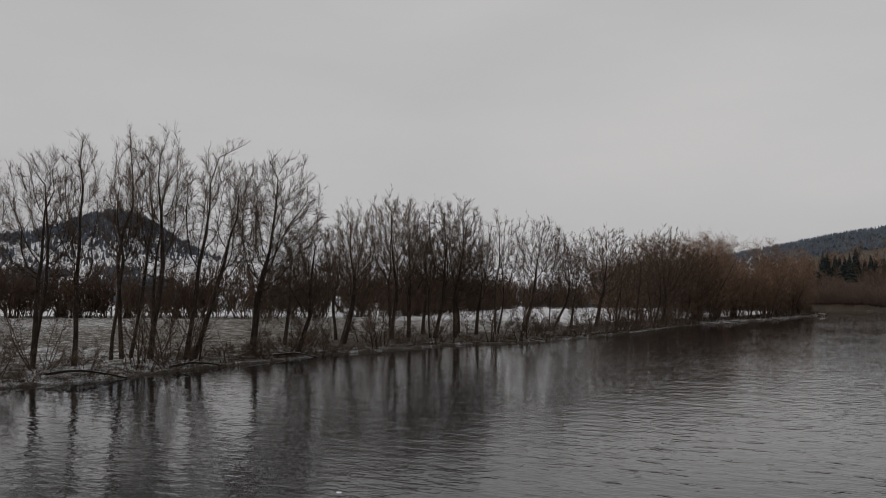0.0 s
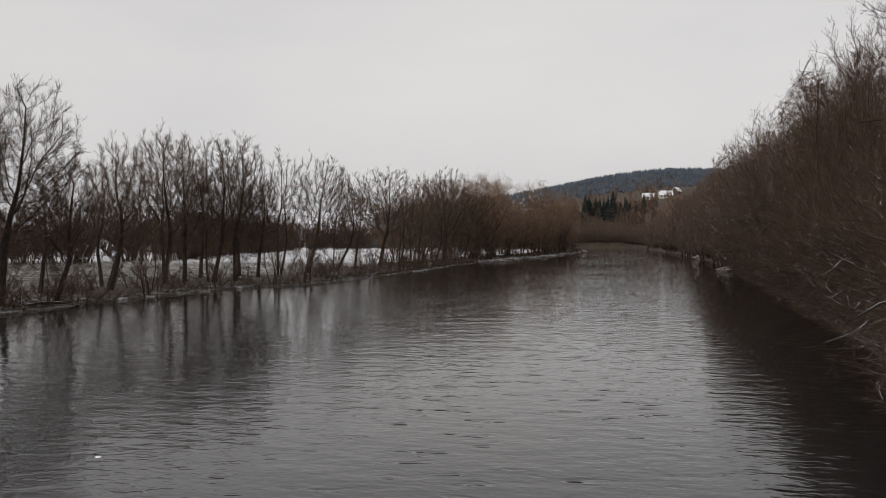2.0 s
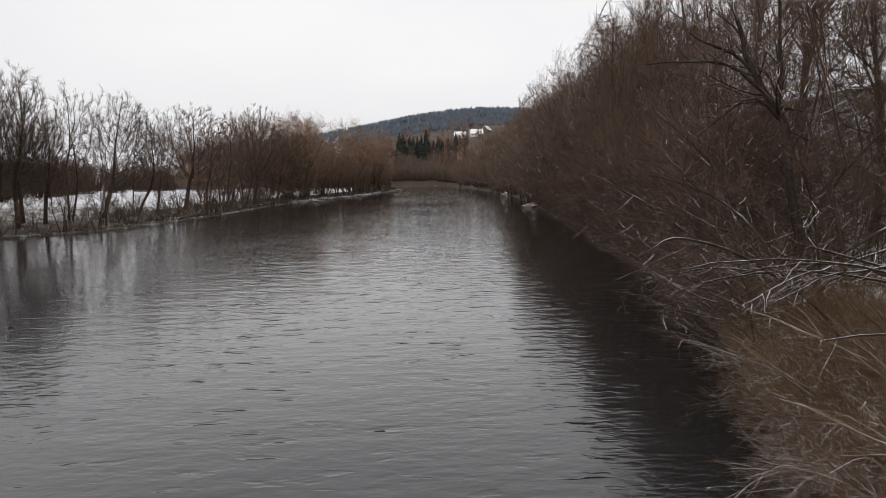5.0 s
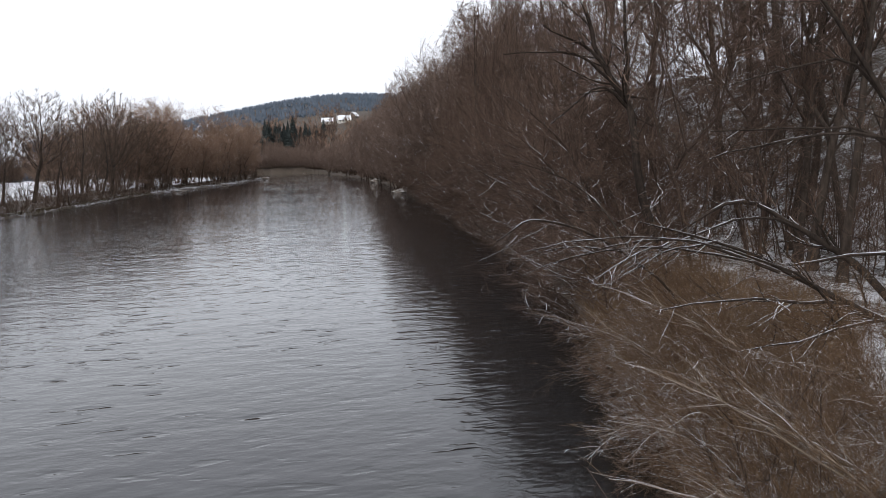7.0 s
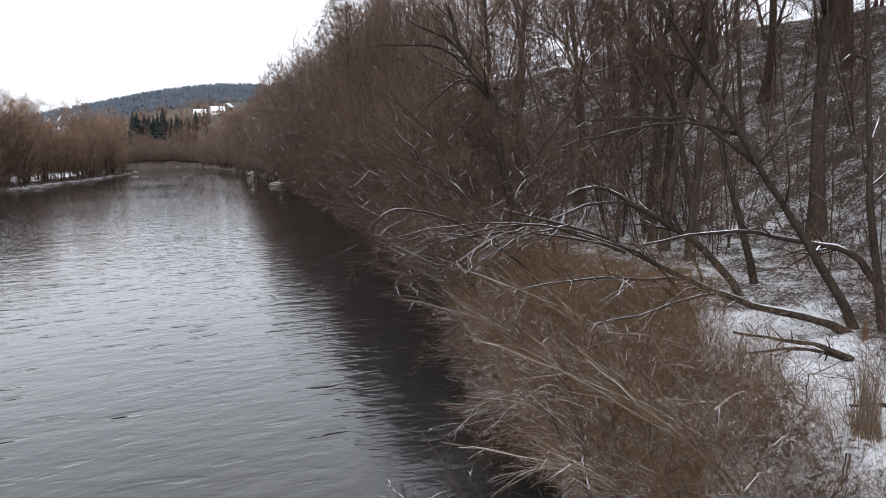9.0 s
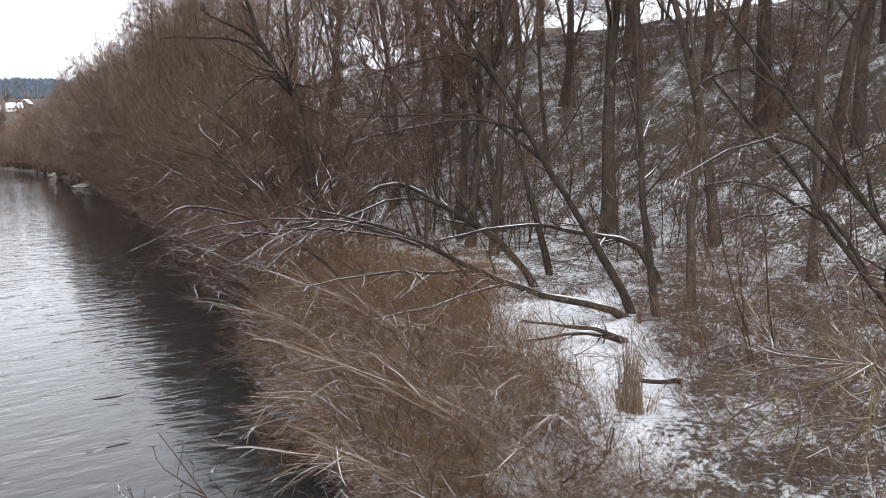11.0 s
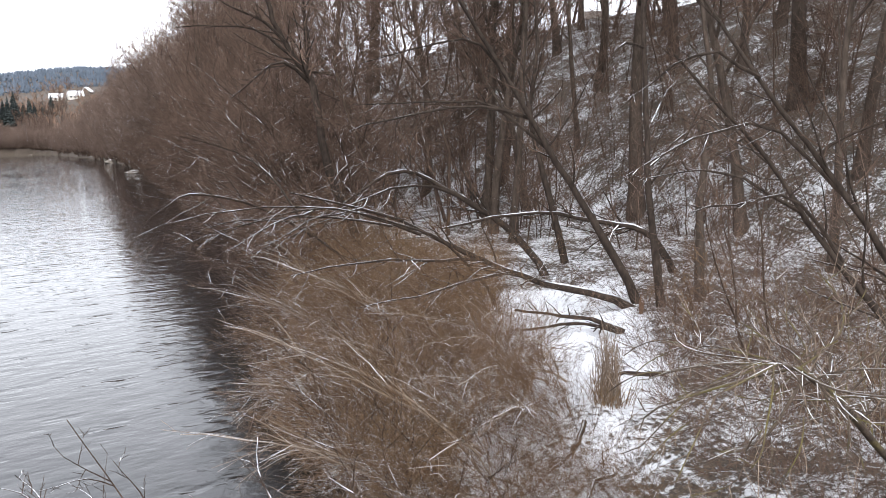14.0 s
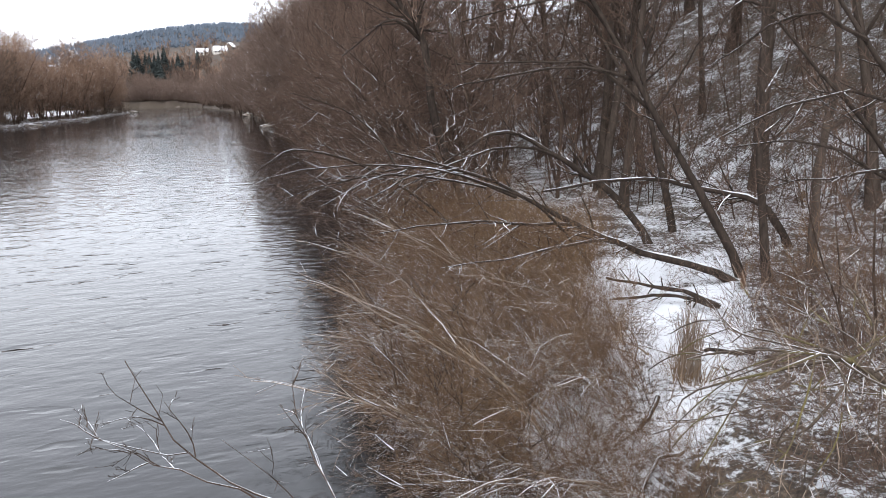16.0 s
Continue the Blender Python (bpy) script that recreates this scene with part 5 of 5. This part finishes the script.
SHOOTS = [thicket(171, 2.2, 0.9, 9, TWIG_DARK, 8, 3, 0.9, 0.008, 0.0028, (-0.45, -0.05), w1=0.07)]
scatter(SHOOTS, "young_willow", "thin dark willow shoots standing over the water's edge", "shrub", "willow shoots at the water", [(5.2, 6.2), (5.25, 7.4), (5.3, 8.6), (5.4, 9.8)], 0.85, 1.1, -0.05)


bent_tree("overhanging_willow", "thin dark willow reaching out over the water with upright shoots", [over(5.25, 4.9, 0), (4.1, 5.1, 1.2), (3.0, 5.55, 1.85), (2.45, 5.8, 2.2), (2.03, 6.15, 2.88)], 0.013,
          [([(3.0, 5.55, 1.85), (2.5, 5.5, 2.15), (2.1, 5.6, 2.35), (1.75, 5.75, 2.6)], 0.008), ([(3.6, 5.3, 1.5), (3.4, 5.7, 1.9), (3.3, 5.9, 2.3), (3.25, 6.0, 2.7)], 0.008),
           ([(4.3, 5.05, 1.0), (4.1, 5.6, 1.5), (4.0, 5.9, 2.0), (3.95, 6.2, 2.5)], 0.008)], TWIG_DARK, BARK_BROWN, 141, 7, 3)


def stalks(name, label, spots, tall, mat, seed, r=0.003, lean=0.25):
    """Dry stems standing in the ground, as one mat of stuff."""
    g = np.random.default_rng(seed)
    xy = np.array(spots)
    start = np.stack([xy[:, 0], xy[:, 1], land(xy[:, 0], xy[:, 1])[0] - 0.03], 1)
    n = len(start)
    way = np.stack([g.normal(size=n) * lean, g.normal(size=n) * lean, np.ones(n)], 1)
    P, R = shoots(g, start, way, g.uniform(*tall, n), np.full(n, r), 4, 0.18, (0, 0, -0.25), 0.4)
    return tagged(new(name, mesh_of(name, *tubes(P, R, 3), mat)), label, "undergrowth", kind="stuff")


def patch_spots(count, test, box):
    out = []
    while len(out) < count:
        x, y = float(rng.uniform(box[0], box[1])), float(rng.uniform(box[2], box[3]))
        if test(x, y):
            out.append((x, y))
    return out


def off_trail(x, y):
    return abs((x - 7.6) * 0.8 - (y - 8.0) * 0.55) > 1.3 and x > right_x(y) + 0.2


stalks("dry_undergrowth", "matted tan stalks and dead grass under the shrubs", patch_spots(13000, lambda x, y: off_trail(x, y) and (x - 7.6) * 0.8 - (y - 8.0) * 0.55 < 0, (5, 12, 3, 28)), (0.3, 1.15), STALKS, 181, 0.0035)
stalks("litter_stems", "thin dead stems poking through the snow", patch_spots(17000, off_trail, (8, 22, 3, 24)), (0.12, 0.75), TWIG_BROWN, 182, 0.0032, 0.7)
stalks("low_brush_stems", "thin knee-high brown stems standing in shallow snow", patch_spots(5500, lambda x, y: off_trail(x, y) and (x - 7.6) * 0.8 - (y - 8.0) * 0.55 > 0, (8.0, 16.0, 2.5, 12.0)), (0.35, 1.15), TWIG_BROWN, 184, 0.0032, 0.8)
stalks("bank_grass", "tufts of dead grass along the meadow bank", [(left_x(y) - abs(rng.normal()) * 1.1 - 0.02, y) for y in rng.uniform(15, 170, 14000)], (0.12, 0.5), GRASS, 183, 0.012, 0.8)

# the dark clump of dead stalks beside the trail
clump_rng = np.random.default_rng(190)
n = 130
a, d = clump_rng.uniform(0, 6.28, n), np.sqrt(clump_rng.uniform(0, 1, n)) * 0.2
P, R = shoots(clump_rng, np.stack([np.cos(a) * d, np.sin(a) * d, np.zeros(n)], 1), np.stack([-np.cos(a) * d * 0.75, -np.sin(a) * d * 0.75, np.ones(n)], 1), 1.3 - 3.6 * d * clump_rng.uniform(0.6, 1.2, n), np.full(n, 0.0042), 5, 0.09, (0, 0, 0.1), 0.5)
n = 90
a, d = clump_rng.uniform(0, 6.28, n), np.sqrt(clump_rng.uniform(0, 1, n)) * 0.32
PG, RG = shoots(clump_rng, np.stack([np.cos(a) * d, np.sin(a) * d, np.zeros(n)], 1), np.stack([np.cos(a) * 0.3, np.sin(a) * 0.3, np.ones(n)], 1), clump_rng.uniform(0.2, 0.5, n), np.full(n, 0.004), 4, 0.12, (0, 0, -0.4), 0.5)
tree_thing("stalk_clump", "upright tapering clump of grey dead stalks beside the snowy trail", "plant", "", [("undergrowth", mesh_of("undergrowth", *tubes(P, R, 4), TWIG_PALE)), ("crown", mesh_of("crown", *tubes(PG, RG, 3), STALKS))], foot(8.65, 8.45, 0, 1.0, 1.0, 0.05))


# ---- fallen wood ----
def log(name, label, bends, r0, mat, seed, knots=4):
    g = np.random.default_rng(seed)
    low = np.array(bends[0])
    P = (line_of(bends, 10) - low)[None] + g.normal(size=(1, 10, 3)) * 0.01
    R = r0 * np.linspace(1, 0.5, 10)[None] * (1 + 0.08 * g.normal(size=(1, 10)))
    PK, RK = offshoots(g, P, R, knots, 0.2, 0.95, (40, 80), (0.1, 0.3), 0.4, 4, 0.1, (0, 0, 0.1), 0.4, 0.008)
    bole = tubes(P, R, 9)
    return tree_thing(name, label, "log", "", [("bole", mesh_of("bole", *bole, mat, True))] + each("branch_stub", PK, RK, 5, mat), pose(*bends[0]))


log("fallen_branch", "snow-topped fallen branch lying across the trail", [over(11.1, 11.1, 0.08), over(10.6, 11.45, 0.2), over(10.0, 11.85, 0.4), over(9.5, 12.15, 0.5)], 0.05, BARK_SNOWY, 201, 9)
log("fallen_branch", "thin fallen branch half buried in snow", [over(11.1, 11.2, 0.03), over(10.5, 11.6, 0.12), over(9.6, 12.1, 0.12)], 0.045, BARK_SNOWY, 202, 8)
log("broken_branch", "crooked dead branch with snow beside the trail", [over(9.9, 8.7, 0.06), over(9.5, 8.95, 0.15), over(9.1, 9.15, 0.05)], 0.05, BARK_SNOWY, 203)
log("driftwood", "dark rotten branch on the trodden snow", [over(7.9, 8.0, 0.03), over(7.5, 7.7, 0.05), over(7.0, 7.5, 0.05)], 0.035, BARK_SNOWY, 204)
log("driftwood", "rotten branch lying beside the snowy trail", [over(7.6, 7.0, 0.02), over(7.2, 6.9, 0.05), over(6.7, 6.5, 0.04)], 0.03, BARK_SNOWY, 205)
log("driftwood", "pale driftwood branch on the muddy bank edge", [over(-42.6, 52.2, 0.1), over(-41.8, 54.0, 0.2), over(-41.0, 56.2, 0.1)], 0.11, BARK_SNOWY, 206)
log("driftwood", "pale branch lying along the meadow bank", [over(-41.8, 40.2, 0.1), over(-41.4, 42.2, 0.25), over(-40.9, 44.2, 0.1)], 0.1, BARK_SNOWY, 207)
log("driftwood", "grey branch dipping from the bank into the water", [over(-42.5, 31.2, 0.25), over(-41.4, 33.0, 0.4), (-40.2, 35.2, 0.05)], 0.1, BARK_SNOWY, 208)


def splintered_stub():
    """The torn stump of a snapped stem, orange raw wood in long splinters."""
    g = np.random.default_rng(210)
    n = 14
    a = np.arange(n) * 2 * np.pi / n
    start = np.stack([np.cos(a) * 0.04, np.sin(a) * 0.04, np.full(n, -0.1)], 1)
    P, R = shoots(g, start, np.stack([np.cos(a) * 0.02, np.sin(a) * 0.02, np.ones(n)], 1), g.uniform(0.25, 0.9, n), np.full(n, 0.018), 5, 0.02, (0, 0, 0), 0.2)
    return tree_thing("splintered_stub", "torn orange splinters of a snapped stem", "stump", "", each("splinter", P, R, 5, RAW_WOOD), foot(12.2, 11.9, 0, 0.65, 1.0, 0.0))


splintered_stub()


# ---- snow-covered stones and islets at the water's edge ----
def mound(name, label, x, y, size, mat, seed, sink=0.25, base=None):
    bm = bmesh.new()
    bmesh.ops.create_icosphere(bm, subdivisions=4, radius=1.0)
    for v in bm.verts:
        k = 1 + 0.35 * noise.noise(v.co * 1.6 + Vector((seed, 0, 0))) + 0.12 * noise.noise(v.co * 5 + Vector((0, seed, 0)))
        v.co = Vector((v.co.x * size[0] * k, v.co.y * size[1] * k, v.co.z * size[2] * k))
    for f in bm.faces:
        f.smooth = True
    ob = bm_part(name, bm, mat)
    ob.location = (x, y, (ground_at(x, y) if base is None else base) + size[2] * (1 - 2 * sink) * 0.5)
    return tagged(ob, label, "stone", "snowy stones along the shore")


STONE = plain("snowy_stone", (0.1, 0.085, 0.07), (0.24, 0.2, 0.165), 4.0, 0.9, 1.24)
for i, (x, y, sx, sy, sz) in enumerate([(-20.8, 222, 2.8, 1.6, 0.3), (-15.8, 285, 1.3, 1.3, 0.6), (-12.1, 296, 1.5, 1.4, 0.5), (-25.3, 181, 1.6, 1.0, 0.2), (15.8, 127, 1.5, 2.6, 0.3), (17.2, 130, 1.8, 3.0, 0.55),
                                        (17.8, 193, 1.2, 2.4, 0.6), (-4, 417, 2.5, 1.0, 0.4), (4, 409, 2.5, 1.0, 0.35)]):
    mound("shore_stone", "low shore stone covered with snow", x, y, (sx, sy, sz), STONE, i * 3.7, base=0.0)
mound("floating_ice", "small pale lump of drifting ice", -11.6, 16.9, (0.09, 0.06, 0.035), SNOW_MAT, 60.0, base=-0.02)


# ---- houses on the far slope and the hut on the ridge ----
def box_bm(x0, x1, y0, y1, z0, z1):
    bm = bmesh.new()
    bmesh.ops.create_cube(bm, size=1.0, matrix=Matrix.LocRotScale(((x0 + x1) / 2, (y0 + y1) / 2, (z0 + z1) / 2), None, (x1 - x0, y1 - y0, z1 - z0)))
    return bm


def house(name, label, m, w, d, h, rise, wall_mat, roof_mat, rows=2, cols=4, chimney=True):
    root = new(name)
    bm = box_bm(-w / 2, w / 2, -d / 2, d / 2, -3.0, h)
    top = [bm.verts.new((sx * w / 2, 0, h + rise * 0.97)) for sx in (-1, 1)]
    for s, t in zip((-1, 1), top):
        bm.faces.new([bm.verts.new((s * w / 2, -d / 2, h)), bm.verts.new((s * w / 2, d / 2, h)), t])
    bm_part("wall", bm, wall_mat, root)
    eave = 0.06 * w
    for s in (-1, 1):
        bm = bmesh.new()
        low, ridge = Vector((0, s * (d / 2 + eave), h - rise * 2 * eave / d)), Vector((0, 0, h + rise))
        vs = []
        for lift in (0.0, 0.28):
            for x in (-w / 2 - eave, w / 2 + eave):
                for p in (low, ridge):
                    vs.append(bm.verts.new((x, p.y, p.z + lift)))
        for f in ((0, 1, 3, 2), (4, 6, 7, 5), (0, 2, 6, 4), (1, 5, 7, 3), (0, 4, 5, 1), (2, 3, 7, 6)):
            bm.faces.new([vs[i] for i in f])
        bm_part("roof", bm, roof_mat, root)
    if chimney:
        bm_part("chimney", box_bm(w * 0.18, w * 0.18 + 0.6, -0.3, 0.3, h + rise * 0.7, h + rise + 0.9), WALL_WOOD, root)
    for r in range(rows):
        for c in range(cols):
            x = (c + 0.5) / cols * w - w / 2
            z = h * (r + 0.35) / rows
            win = bm_part("window", box_bm(x - 0.55, x + 0.55, -d / 2 - 0.06, -d / 2 + 0.02, z, z + 1.3), WALL_WOOD, root)
            bm_part("pane", box_bm(x - 0.45, x + 0.45, -d / 2 - 0.08, -d / 2 - 0.05, z + 0.1, z + 1.2), GLASS_DARK, win)
    root.matrix_basis = m
    return tagged(root, label, "house", "houses on the far slope")


def on_land(x, y, turn, lift=0.0):
    return pose(x, y, ground_at(x, y) + lift, 0, 0, turn)


house("farmhouse", "long pale house with a snow-covered roof on the far slope", on_land(34, 600, 8, -0.6), 9, 6, 2.4, 2.8, WALL_PLASTER, SNOW_MAT, 1, 4)
house("farmhouse", "small house with dark gable and snowy roof beside the long one", on_land(42, 606, 60, -0.3), 5.5, 5, 2.8, 2.6, WALL_WOOD, SNOW_MAT, 1, 2)
house("farmhouse", "low house with a snow-covered roof among trees", on_land(22.5, 606, -10, -0.5), 8, 6, 2.4, 2.4, WALL_PLASTER, SNOW_MAT, 1, 3)
house("ridge_hut", "small weathered wooden hut with a steep gable on the ridge", on_land(57.5, 71.5, 150, -0.3), 2.2, 1.9, 1.2, 1.1, WALL_WOOD, WALL_WOOD, 1, 1, False)
